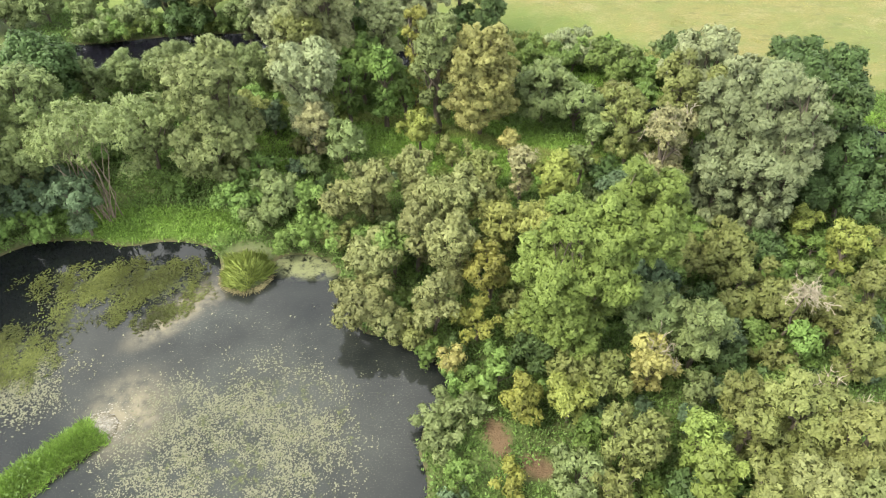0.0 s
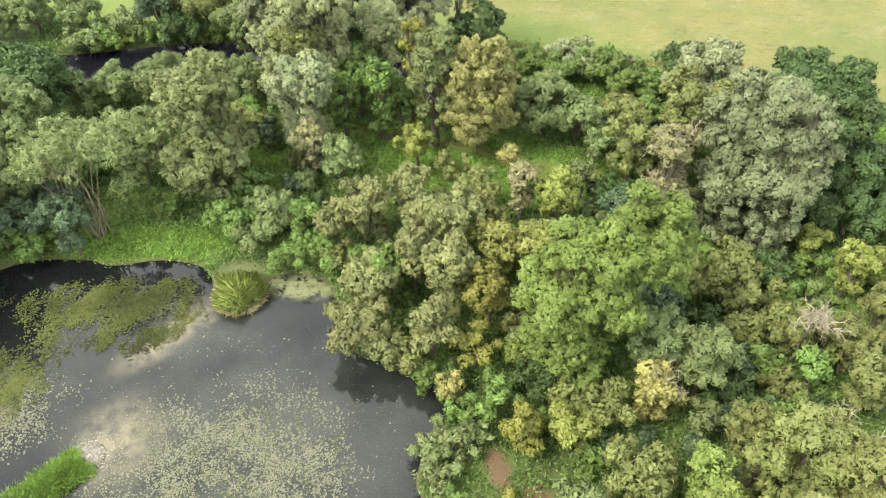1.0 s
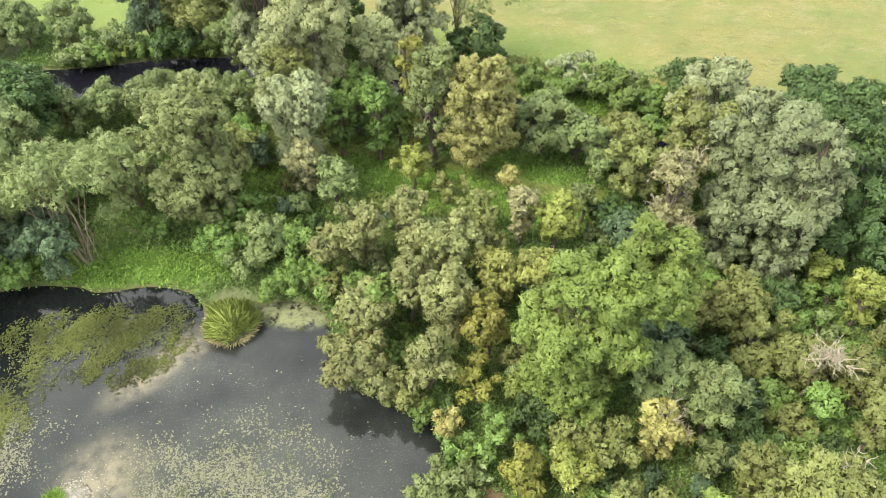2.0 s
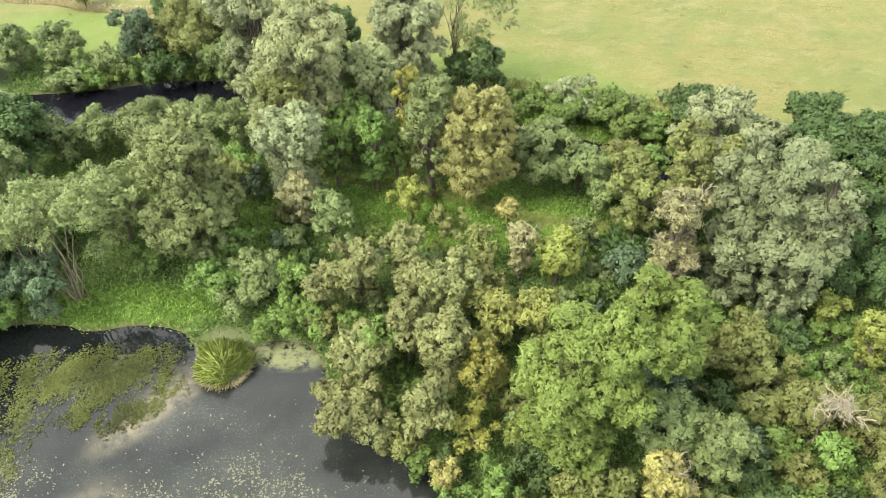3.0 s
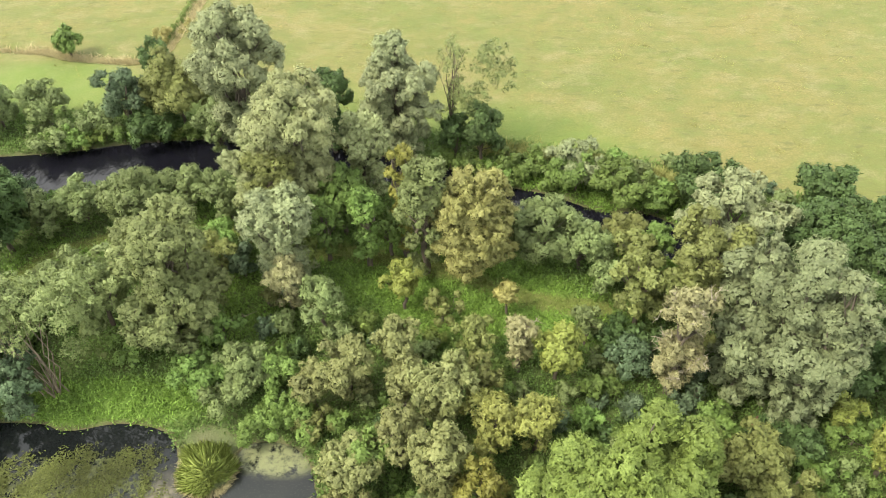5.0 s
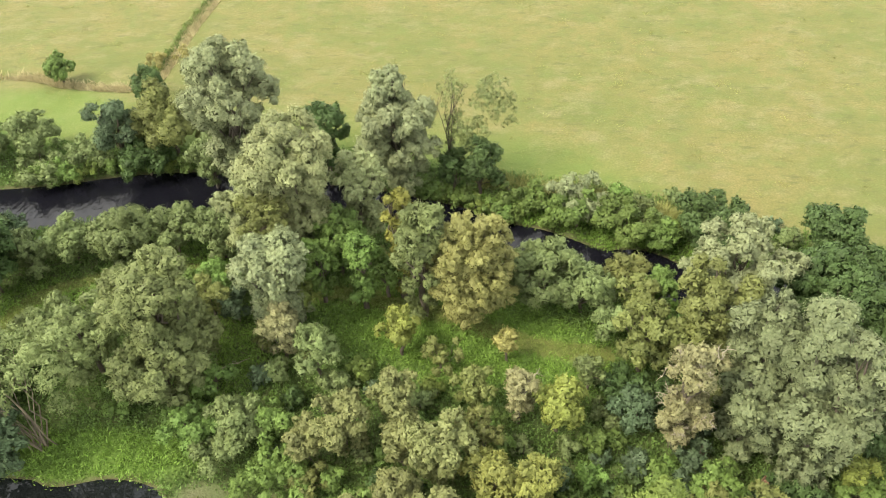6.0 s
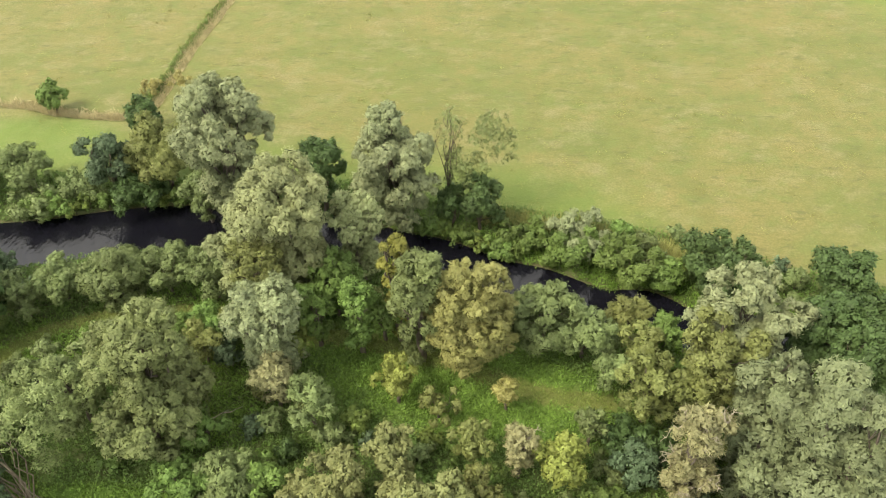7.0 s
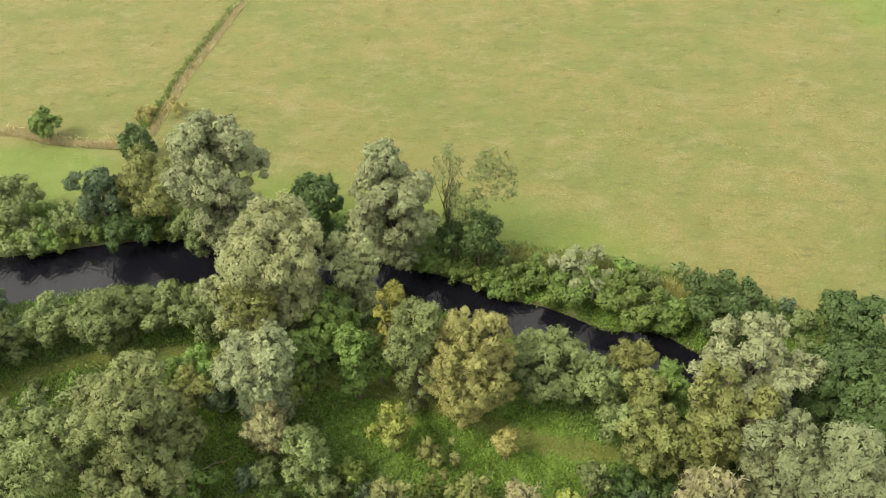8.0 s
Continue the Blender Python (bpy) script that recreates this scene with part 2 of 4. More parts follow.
# ---------------------------------------------------------------- plan: shores, river, field edge
def curve_through(points, closed, per=8):
    """A smooth line through plan points (Catmull-Rom)."""
    p = np.array(points, float)
    n = len(p)
    out = []
    for i in range(n if closed else n - 1):
        if closed:
            a, b, c, d = p[i - 1], p[i], p[(i + 1) % n], p[(i + 2) % n]
        else:
            a, b, c, d = p[max(i - 1, 0)], p[i], p[i + 1], p[min(i + 2, n - 1)]
        for k in range(per):
            s = k / per
            out.append(0.5 * (2 * b + (c - a) * s + (2 * a - 5 * b + 4 * c - d) * s * s + (3 * b - a - 3 * c + d) * s ** 3))
    if not closed:
        out.append(p[-1])
    return np.array(out)


def seg_distance(x, y, line, closed=False):
    ends = np.roll(line, -1, 0) if closed else line[1:]
    if x.size < 200:
        a = line[:len(ends)]
        e = ends - a
        px, py = x.ravel()[:, None], y.ravel()[:, None]
        s = np.clip(((px - a[:, 0]) * e[:, 0] + (py - a[:, 1]) * e[:, 1]) / ((e * e).sum(1) + 1e-9), 0, 1)
        d = np.hypot(px - a[:, 0] - s * e[:, 0], py - a[:, 1] - s * e[:, 1])
        i = d.argmin(1)
        k = np.arange(len(i))
        return d[k, i].reshape(x.shape), (i + s[k, i]).reshape(x.shape)
    best = np.full(x.shape, 1e9)
    along = np.zeros(x.shape)
    for i, ((ax, ay), (bx, by)) in enumerate(zip(line, ends)):
        dx, dy = bx - ax, by - ay
        s = np.clip(((x - ax) * dx + (y - ay) * dy) / (dx * dx + dy * dy + 1e-9), 0, 1)
        d = np.hypot(x - ax - s * dx, y - ay - s * dy)
        along = np.where(d < best, i + s, along)
        best = np.minimum(best, d)
    return best, along


def inside(x, y, line):
    odd = np.zeros(x.shape, bool)
    for (ax, ay), (bx, by) in zip(line, np.roll(line, -1, 0)):
        if ay != by:
            odd ^= ((ay > y) != (by > y)) & (x < (bx - ax) * (y - ay) / (by - ay) + ax)
    return odd


SHORE = curve_through([(-3, 9), (-1.6, 19.3), (-2.1, 22), (-1.6, 24.6), (-0.3, 27), (-1.3, 29.2), (-3.6, 30.2), (-6.2, 30.9), (-7.6, 33.5), (-8.8, 36.8), (-10.6, 38.0),
                       (-13, 37.7), (-13.2, 35.2), (-15.2, 34.3), (-16.9, 35), (-17.3, 37.3), (-18.6, 38.9), (-21.6, 39.5), (-25, 38.9), (-27.4, 39.5),
                       (-31.8, 39.2), (-35, 36.5), (-37.5, 31), (-41, 22), (-39, 6), (-25, -4), (-10, 0)], True, 5)
RIVER_LINE = curve_through([(-75, 64), (-46, 65.2), (-36.5, 66.0), (-29, 67.5), (-21, 68.0), (-12, 67.6), (-3.4, 65.2), (0.1, 64.0), (4.2, 61.8), (8.0, 60.6),
                            (12.4, 58.3), (16.2, 58.0), (19.2, 56.0), (25, 55.2), (34, 52), (60, 46)], False, 5)
RIVER_HALF = np.interp(np.arange(len(RIVER_LINE)), [0, 20, 25, 29, 40, 75], [3.0, 2.7, 1.95, 1.65, 1.85, 1.9])
SPIT = np.array([(-36, 9), (-28.5, 15.8), (-21.4, 23.5)])
DITCH = curve_through([(-75, 90), (-47.3, 86.6), (-41.2, 85.0), (-34.5, 84.1), (-31.7, 85.5), (-30.9, 89.5), (-29.7, 101), (-27.4, 114.4), (-21, 150)], False, 4)
MOWN = curve_through([(-34, 51.5), (-32, 55), (-26, 57.3), (-18, 57.5), (-12, 55.6), (-7.7, 55.1), (-3.8, 54.1), (0.8, 52.7), (3.7, 51.3), (7.2, 49.9), (11.7, 49.1)], False, 4)


def pond_gap(x, y):
    """Metres from the shore: below zero on the water."""
    d, _ = seg_distance(x, y, SHORE, True)
    d = np.where(inside(x, y, SHORE), -d, d)
    s, _ = seg_distance(x, y, SPIT)
    return np.maximum(d, 1.25 - s)


def river_gap(x, y):
    d, k = seg_distance(x, y, RIVER_LINE)
    return d - np.interp(k, np.arange(len(RIVER_LINE)), RIVER_HALF)


def field_gap(x, y):
    """Metres into the pasture, across its near edge."""
    return y - np.interp(x, [-80, -43, -36, -10, 5.7, 14, 18.6, 24, 27.6, 34, 60], [80, 77, 73.6, 72.8, 69, 67, 65.5, 64, 61.5, 59.3, 53])


def smooth(a, b, v):
    s = np.clip((v - a) / (b - a), 0, 1)
    return s * s * (3 - 2 * s)


def waves(x, y, scale, seed):
    """Cheap rolling unevenness."""
    r = np.random.RandomState(seed)
    out = np.zeros(np.shape(x))
    for k in range(6):
        a, f, p = r.uniform(0, 6.283), scale * r.uniform(0.6, 1.9), r.uniform(0, 6.283)
        out = out + np.sin((x * math.cos(a) + y * math.sin(a)) * f + p)
    return out / 6


def land(x, y):
    x, y = np.asarray(x, float), np.asarray(y, float)
    h = 0.34 + 0.14 * waves(x, y, 0.5, 3) + 0.06 * waves(x, y, 2.0, 4)
    h = h + 0.45 * smooth(-4, 6, field_gap(x, y))
    for gap, deep in ((pond_gap(x, y), 1.1), (river_gap(x, y), 0.9)):
        h = h * smooth(-0.1, 1.3, gap) - deep * smooth(0.25, -1.6, gap)
    d, _ = seg_distance(x, y, DITCH)
    return h - 0.35 * smooth(0.9, 0.2, d)


def ellipse(x, y, cx, cy, rx, ry, turn=0.0, soft=0.35):
    c, s = math.cos(turn), math.sin(turn)
    u, v = ((x - cx) * c + (y - cy) * s) / rx, (-(x - cx) * s + (y - cy) * c) / ry
    return smooth(1 + soft, 1 - soft, np.hypot(u, v))


# ---------------------------------------------------------------- mesh helpers
def mesh_object(name, verts, faces_flat, sides, material, parent=None, label="", attributes=None, face_tone=None, flat=True, normals=None):
    """One mesh object from arrays; every face has the same number of sides."""
    me = bpy.data.meshes.new(name)
    n = len(faces_flat) // sides
    me.vertices.add(len(verts))
    me.vertices.foreach_set("co", np.ascontiguousarray(verts, np.float32).ravel())
    me.loops.add(len(faces_flat))
    me.loops.foreach_set("vertex_index", np.ascontiguousarray(faces_flat, np.int32))
    me.polygons.add(n)
    me.polygons.foreach_set("loop_start", np.arange(0, n * sides, sides, dtype=np.int32))
    me.polygons.foreach_set("loop_total", np.full(n, sides, np.int32))
    me.polygons.foreach_set("use_smooth", np.full(n, not flat, bool))
    me.update(calc_edges=True)
    for key, values in (attributes or {}).items():
        me.attributes.new(key, "FLOAT", "POINT").data.foreach_set("value", np.ascontiguousarray(values, np.float32).ravel())
    if face_tone is not None:
        me.attributes.new("tone", "FLOAT", "FACE").data.foreach_set("value", np.ascontiguousarray(face_tone, np.float32))
    if normals is not None:
        me.normals_split_custom_set_from_vertices(np.ascontiguousarray(normals, np.float32))
    me.materials.append(material)
    ob = new(name, me)
    ob.parent = parent
    if label:
        tagged(ob, label)
    return ob


def unit(v):
    return v / np.maximum(np.linalg.norm(v, axis=-1, keepdims=True), 1e-9)


def leaf_triangles(base, axis, normal, length, width):
    side = unit(np.cross(normal, axis)) * (width * 0.5)[:, None]
    tip = base + axis * length[:, None]
    v = np.stack([base + side, base - side, tip], 1).reshape(-1, 3)
    return v, np.arange(len(v), dtype=np.int32)


def tube(points, radii, sides=6):
    """A tapered round limb along a line: triangles."""
    p, n = np.array(points, float), len(points)
    d = unit(np.gradient(p, axis=0))
    a = unit(np.cross(d, np.where(np.abs(d[:, 2:3]) > 0.9, [[1.0, 0, 0]], [[0, 0, 1.0]])))
    b = np.cross(d, a)
    t = np.linspace(0, 2 * np.pi, sides, endpoint=False)
    v = (p[:, None] + np.array(radii)[:, None, None] * (np.cos(t)[None, :, None] * a[:, None] + np.sin(t)[None, :, None] * b[:, None])).reshape(-1, 3)
    f = []
    for i in range(n - 1):
        for k in range(sides):
            q, w = i * sides + k, i * sides + (k + 1) % sides
            f += [q, w, w + sides, q, w + sides, q + sides]
    return v, np.array(f, np.int32)


def joined(pieces):
    vs, fs, at = [], [], 0
    for v, f in pieces:
        vs.append(v)
        fs.append(f + at)
        at += len(v)
    return np.concatenate(vs), np.concatenate(fs)


def bent(a, b, rng, sag=0.0, steps=5, wobble=0.06):
    a, b = np.array(a, float), np.array(b, float)
    s = np.linspace(0, 1, steps)[:, None]
    size = np.linalg.norm(b - a)
    off = rng.normal(0, wobble * size, (steps, 3)) * np.sin(np.pi * s)
    lift = np.array([0, 0, 1.0]) * sag * size * np.sin(np.pi * s)
    return a + (b - a) * s + off + lift


def blob(rng, r, rows=6, cols=8):
    """A lumpy closed form for the shaded inside of a crown."""
    th = np.linspace(0.0, np.pi, rows)[:, None]
    ph = np.linspace(0, 2 * np.pi, cols, endpoint=False)[None, :]
    d = np.stack([np.sin(th) * np.cos(ph), np.sin(th) * np.sin(ph), np.cos(th) + 0 * ph], -1).reshape(-1, 3)
    v = d * (r * rng.uniform(0.82, 1.1, (len(d), 1)))
    f = []
    for i in range(rows - 1):
        for k in range(cols):
            a, b = i * cols + k, i * cols + (k + 1) % cols
            f += [a, a + cols, b + cols, a, b + cols, b]
    return v, np.array(f, np.int32)


def sphere_points(rng, n, jitter=0.25):
    i = np.arange(n) + 0.5
    z = 1 - 2 * i / n
    ph = i * 2.399963 + rng.uniform(0, 6.28)
    d = np.stack([np.sqrt(1 - z * z) * np.cos(ph), np.sqrt(1 - z * z) * np.sin(ph), z], -1)
    return unit(d + rng.normal(0, jitter, d.shape))


# ---------------------------------------------------------------- ground and water
def axis_steps(lo, hi, fine, far):
    mid = np.arange(lo, hi + fine / 2, fine)
    out = np.geomspace(fine * 2, far, 26)
    return np.concatenate([lo - out[::-1], mid, hi + out])


def build_ground():
    gx, gy = axis_steps(-46, 46, 0.4, 3000), axis_steps(0, 92, 0.4, 3000)
    x, y = np.meshgrid(gx, gy)
    x, y = x.ravel(), y.ravel()
    z = land(x, y)
    w, h = len(gx), len(gy)
    i = (np.arange(h - 1)[:, None] * w + np.arange(w - 1)[None, :]).ravel()
    faces = np.stack([i, i + 1, i + 1 + w, i + w], -1).ravel()
    pond, river, field = pond_gap(x, y), river_gap(x, y), field_gap(x, y)
    d_path, _ = seg_distance(x, y, MOWN)
    lush = np.maximum(ellipse(x, y, -23, 41, 7, 2.2), ellipse(x, y, 1.5, 51.0, 11.5, 5.0, -0.25, 0.5))
    lush = np.maximum(lush, smooth(2.2, 1.0, seg_distance(x, y, SPIT)[0]))
    damp = 0.5 * smooth(9, 1, field) * (field > 0) * smooth(24, 10, x)
    lush = np.maximum.reduce([lush, damp, 0.55 * ellipse(x, y, -42, 79, 10, 5), 0.5 * ellipse(x, y, 62, 113, 13, 13)])
    attrs = {
        "field": smooth(-0.6, 1.2, field + 0.7 * waves(x, y, 1.5, 8)),
        "lush": lush,
        "mown": smooth(1.15, 0.6, d_path + 0.25 * waves(x, y, 1.8, 11)),
        "earth": np.maximum.reduce([0.85 * smooth(0.25, 0.8, ellipse(x, y, 2.6, 22.9, 0.7, 1.5, 0.3, 0.7) + 0.3 * waves(x, y, 3.0, 71)), 0.85 * smooth(0.25, 0.8, ellipse(x, y, 4.9, 20.9, 1.5, 0.7, -0.35, 0.7) + 0.3 * waves(x, y, 3.0, 72)), ellipse(x, y, 16.75, 40.3, 0.45, 2.0)]),
        "gravel": np.maximum(ellipse(x, y, -20.7, 24.0, 1.5, 1.6), 0.12 * ellipse(x, y, -15.1, 36.5, 2.5, 2.7)),
        "mud": smooth(0.55, 0.1, np.minimum(pond, river)),
    }
    ob = mesh_object("ground", np.stack([x, y, z], -1), faces, 4, GROUND, attributes=attrs, flat=False)
    tagged(ob, "damp woodland floor running into rough yellow-green pasture", "ground", kind="structure")


def build_water():
    gx, gy = np.arange(-53, 0.5, 0.3), np.arange(-5, 40.5, 0.3)
    x, y = np.meshgrid(gx, gy)
    x, y = x.ravel(), y.ravel()
    w, h = len(gx), len(gy)
    i = (np.arange(h - 1)[:, None] * w + np.arange(w - 1)[None, :]).ravel()
    near = pond_gap(x, y) < 0.9
    keep = near[i] | near[i + 1 + w]
    i = i[keep]
    faces = np.stack([i, i + 1, i + 1 + w, i + w], -1).ravel()
    weed = np.maximum.reduce([
        0.3 * ellipse(x, y, -23.5, 35.3, 6.4, 2.0, 0.05, 0.75), 0.15 * ellipse(x, y, -19.4, 32.6, 1.3, 2.6, -0.7, 0.8),
        0.34 * ellipse(x, y, -29.6, 27.8, 4.2, 2.8, 0.2, 0.7), 0.26 * ellipse(x, y, -26.8, 32.5, 1.6, 2.6, 0.3, 0.8),
        0.2 * ellipse(x, y, -12.5, 22.5, 7.5, 6.5, 0.3, 0.7)])
    silt = np.maximum.reduce([0.75 * ellipse(x, y, -17.0, 31.5, 5.5, 2.2, 0.15, 0.7), ellipse(x, y, -20.3, 23.7, 2.7, 2.3, 0, 0.5), 1.0 * ellipse(x, y, -13, 23, 9.0, 7.5, 0.3, 0.6), 0.55 * ellipse(x, y, -15, 27, 13, 8, 0, 0.5),
                              0.6 * ellipse(x, y, -4.3, 24, 2.6, 3.5, 0, 0.8)])
    shoal = np.maximum.reduce([ellipse(x, y, -19.2, 32.4, 1.1, 3.0, -0.75, 0.7), 0.8 * ellipse(x, y, -17.3, 34.3, 1.0, 1.4, 0, 0.7), 1.0 * ellipse(x, y, -19.9, 24.6, 2.2, 2.4, 0, 0.8)])
    scum = ellipse(x, y, -10.8, 37.0, 2.6, 1.1, -0.1)
    ob = mesh_object("water_pond", np.stack([x, y, 0 * x], -1), faces, 4, POND, attributes={"weed": weed, "silt": silt, "scum": scum, "shoal": shoal}, flat=False)
    tagged(ob, "still grey pond water with floating weed", "pond", kind="structure")
    side = np.gradient(RIVER_LINE, axis=0)
    side = unit(np.stack([-side[:, 1], side[:, 0]], -1))
    rows = [np.column_stack([RIVER_LINE + side * (RIVER_HALF[:, None] + 0.9) * k, np.full(len(RIVER_LINE), 0.02)]) for k in (-1, -0.33, 0.33, 1)]
    v = np.concatenate(rows)
    n = len(RIVER_LINE)
    i = (np.arange(3)[:, None] * n + np.arange(n - 1)[None, :]).ravel()
    ob = mesh_object("water_river", v, np.stack([i, i + 1, i + 1 + n, i + n], -1).ravel(), 4, RIVER, flat=False)
    tagged(ob, "dark narrow river with fine ripples", "river", kind="structure")


build_ground()
build_water()

# ---------------------------------------------------------------- trees and shrubs
# kind: material, object name, label, category, leaf length, leaf width, droop, lobes, density
KINDS = {
    "pale": ("pale", "willow_bush", "pale olive bushy willow", "willow", 0.18, 0.064, 0.1, 9, 1.0),
    "olive": ("olive", "willow_bush", "olive-green bushy willow", "willow", 0.18, 0.064, 0.1, 9, 1.0),
    "yolive": ("yolive", "willow_bush", "yellowing olive willow bush", "willow", 0.175, 0.064, 0.15, 8, 1.0),
    "lightyo": ("lightyo", "willow_bush", "light yellow-green bushy willow", "willow", 0.19, 0.08, 0.0, 8, 1.0),
    "greyg": ("greyg", "willow_shrub", "grey-green leafy willow shrub", "shrub", 0.185, 0.07, 0.05, 9, 1.0),
    "greyw": ("greyw", "grey_willow", "broad grey willow with fine foliage", "willow", 0.165, 0.06, 0.2, 15, 1.35),
    "silver": ("silver", "silver_willow", "silvery white willow with billowing crown", "willow", 0.175, 0.064, 0.05, 11, 1.1),
    "silverbush": ("palebush", "silver_bush", "rounded silver-grey bush", "bush", 0.175, 0.064, 0.0, 7, 1.2),
    "willow": ("palegrey", "tall_willow", "tall pale willow with hanging foliage", "willow", 0.18, 0.056, 0.5, 15, 1.4),
    "green": ("green", "green_shrub", "mid-green leafy shrub", "shrub", 0.2, 0.1, 0.0, 8, 0.9),
    "lightg": ("lightg", "light_green_shrub", "light green leafy shrub", "shrub", 0.2, 0.1, 0.0, 8, 0.9),
    "dark": ("dark", "alder", "dark green leafy alder", "tree", 0.23, 0.14, 0.1, 10, 0.85),
    "deepg": ("dark", "sycamore", "round dense dark green tree", "tree", 0.3, 0.2, 0.25, 10, 0.75),
    "bluedark": ("bluedark", "dark_shrub", "dark blue-green dense shrub", "shrub", 0.22, 0.13, 0.1, 9, 0.85),
    "hedge": ("hedge", "hedge_bush", "dark green bramble and hawthorn bush", "bush", 0.22, 0.13, 0.15, 8, 0.9),
    "yellow": ("yellow", "yellow_bush", "bright yellow-green bush", "bush", 0.2, 0.1, 0.0, 8, 1.1),
    "brown": ("brown", "browning_willow", "tall brown-leaved willow turning early", "willow", 0.165, 0.054, 0.25, 22, 1.5),
    "tan": ("tan", "tan_bush", "straw-coloured drying bush", "bush", 0.22, 0.06, 0.0, 7, 0.9),
    "palebush": ("palebush", "faded_willow", "faded half-dead willow with bare twigs", "willow", 0.19, 0.055, 0.1, 8, 0.8),
    "lime": ("lime", "lime_green_tree", "tall lime-green tree with rounded clumps", "tree", 0.145, 0.068, 0.0, 22, 2.7),
    "sparse": ("greyg", "sparse_tree", "thin open tree with bare forked trunk", "tree", 0.17, 0.05, 0.3, 11, 1.3),
    "greyl": ("greylight", "grey_leaved_willow", "billowing grey-green willow", "willow", 0.185, 0.07, 0.05, 9, 1.0),
    "lefttree": ("greylight", "open_willow", "open-crowned willow with leaning pale trunks", "willow", 0.2, 0.08, 0.1, 13, 0.9),
}
COUNT = [0]
PLANTED = []
LEAVES = [0]
DENSITY = 12.8  # shoots to the square metre
FINE = 0.84


def spot(x, y):
    """Where a plant stands, in words."""
    if float(pond_gap(np.array([x]), np.array([y]))[0]) < 4.5:
        return "at the pond's edge"
    if float(river_gap(np.array([x]), np.array([y]))[0]) < 5:
        return "on the river bank"
    if float(field_gap(np.array([x]), np.array([y]))[0]) > 0:
        return "in the open pasture"
    if abs(x - 1) < 13 and 46 < y < 56:
        return "in the green clearing"
    return "among the damp woodland"


def grow_lobes(rng, r, low, top, n, centre=(0.0, 0.0), skirt=True, airy=False):
    """Rounded masses that make up a crown: centres and sizes. Under a high crown a leafy skirt goes on down."""
    rz, cz = (top - low) / 2, (top + low) / 2
    d = sphere_points(rng, int(n * 1.45), 0.22)
    d = d[d[:, 2] > -0.5][:n]
    size = rng.uniform(0.27, 0.5, len(d)) * min(r, max(rz, 0.6 * r)) * (9.0 / max(n, 9)) ** 0.3
    axes = np.array([r, r, rz])
    c = d * np.maximum(axes - size[:, None] * 0.9, axes * 0.25) * rng.uniform(0.74, 1.12, (len(d), 1))
    c = np.vstack([c, [[0, 0, 0]]])
    size = np.append(size, 0.62 * min(r, rz)) * (1.0 if not airy else 0.68)
    c[:, 2] += cz
    z = low + 0.2 * rz
    while skirt and z > 1.3:
        k = max(int(r * 2.2), 4)
        t = np.arange(k) * 6.283 / k + rng.uniform(0, 6)
        w = rng.uniform(0.28, 0.52, k) * r
        c = np.vstack([c, np.stack([np.cos(t) * w, np.sin(t) * w, z + rng.normal(0, 0.4, k)], -1)])
        size = np.concatenate([size, rng.uniform(0.18, 0.34, k) * r])
        z -= 0.6 * r
    c[:, 2] = np.maximum(c[:, 2], size * 0.5)
    c[:, 0] += centre[0]
    c[:, 1] += centre[1]
    return c, size


def billows(rng, centres, sizes):
    """Smaller rounded heads over each mass of a crown: centres, sizes, and which mass each belongs to."""
    at, size, owner = [], [], []
    for k, (c, s) in enumerate(zip(centres, sizes)):
        if s < 0.42:
            at, size, owner = at + [c[None]], size + [np.array([s])], owner + [np.array([k])]
            continue
        b0 = min(max(0.4 * s, 0.26), 0.62)
        d = sphere_points(rng, int(2.7 * (s / b0) ** 2), 0.35)
        d = d[d[:, 2] > -0.6]
        b = b0 * rng.uniform(0.62, 1.3, len(d))
        p = c + d * ((s - 0.55 * b) * rng.uniform(0.86, 1.14, len(d)))[:, None]
        ok = p[:, 2] > 0.1
        for j, (c2, s2) in enumerate(zip(centres, sizes)):
            if j != k:
                ok &= np.linalg.norm(p - c2, axis=1) > 0.72 * s2
        at, size, owner = at + [p[ok]], size + [b[ok]], owner + [np.full(ok.sum(), k)]
    return np.concatenate(at), np.concatenate(size), np.concatenate(owner)


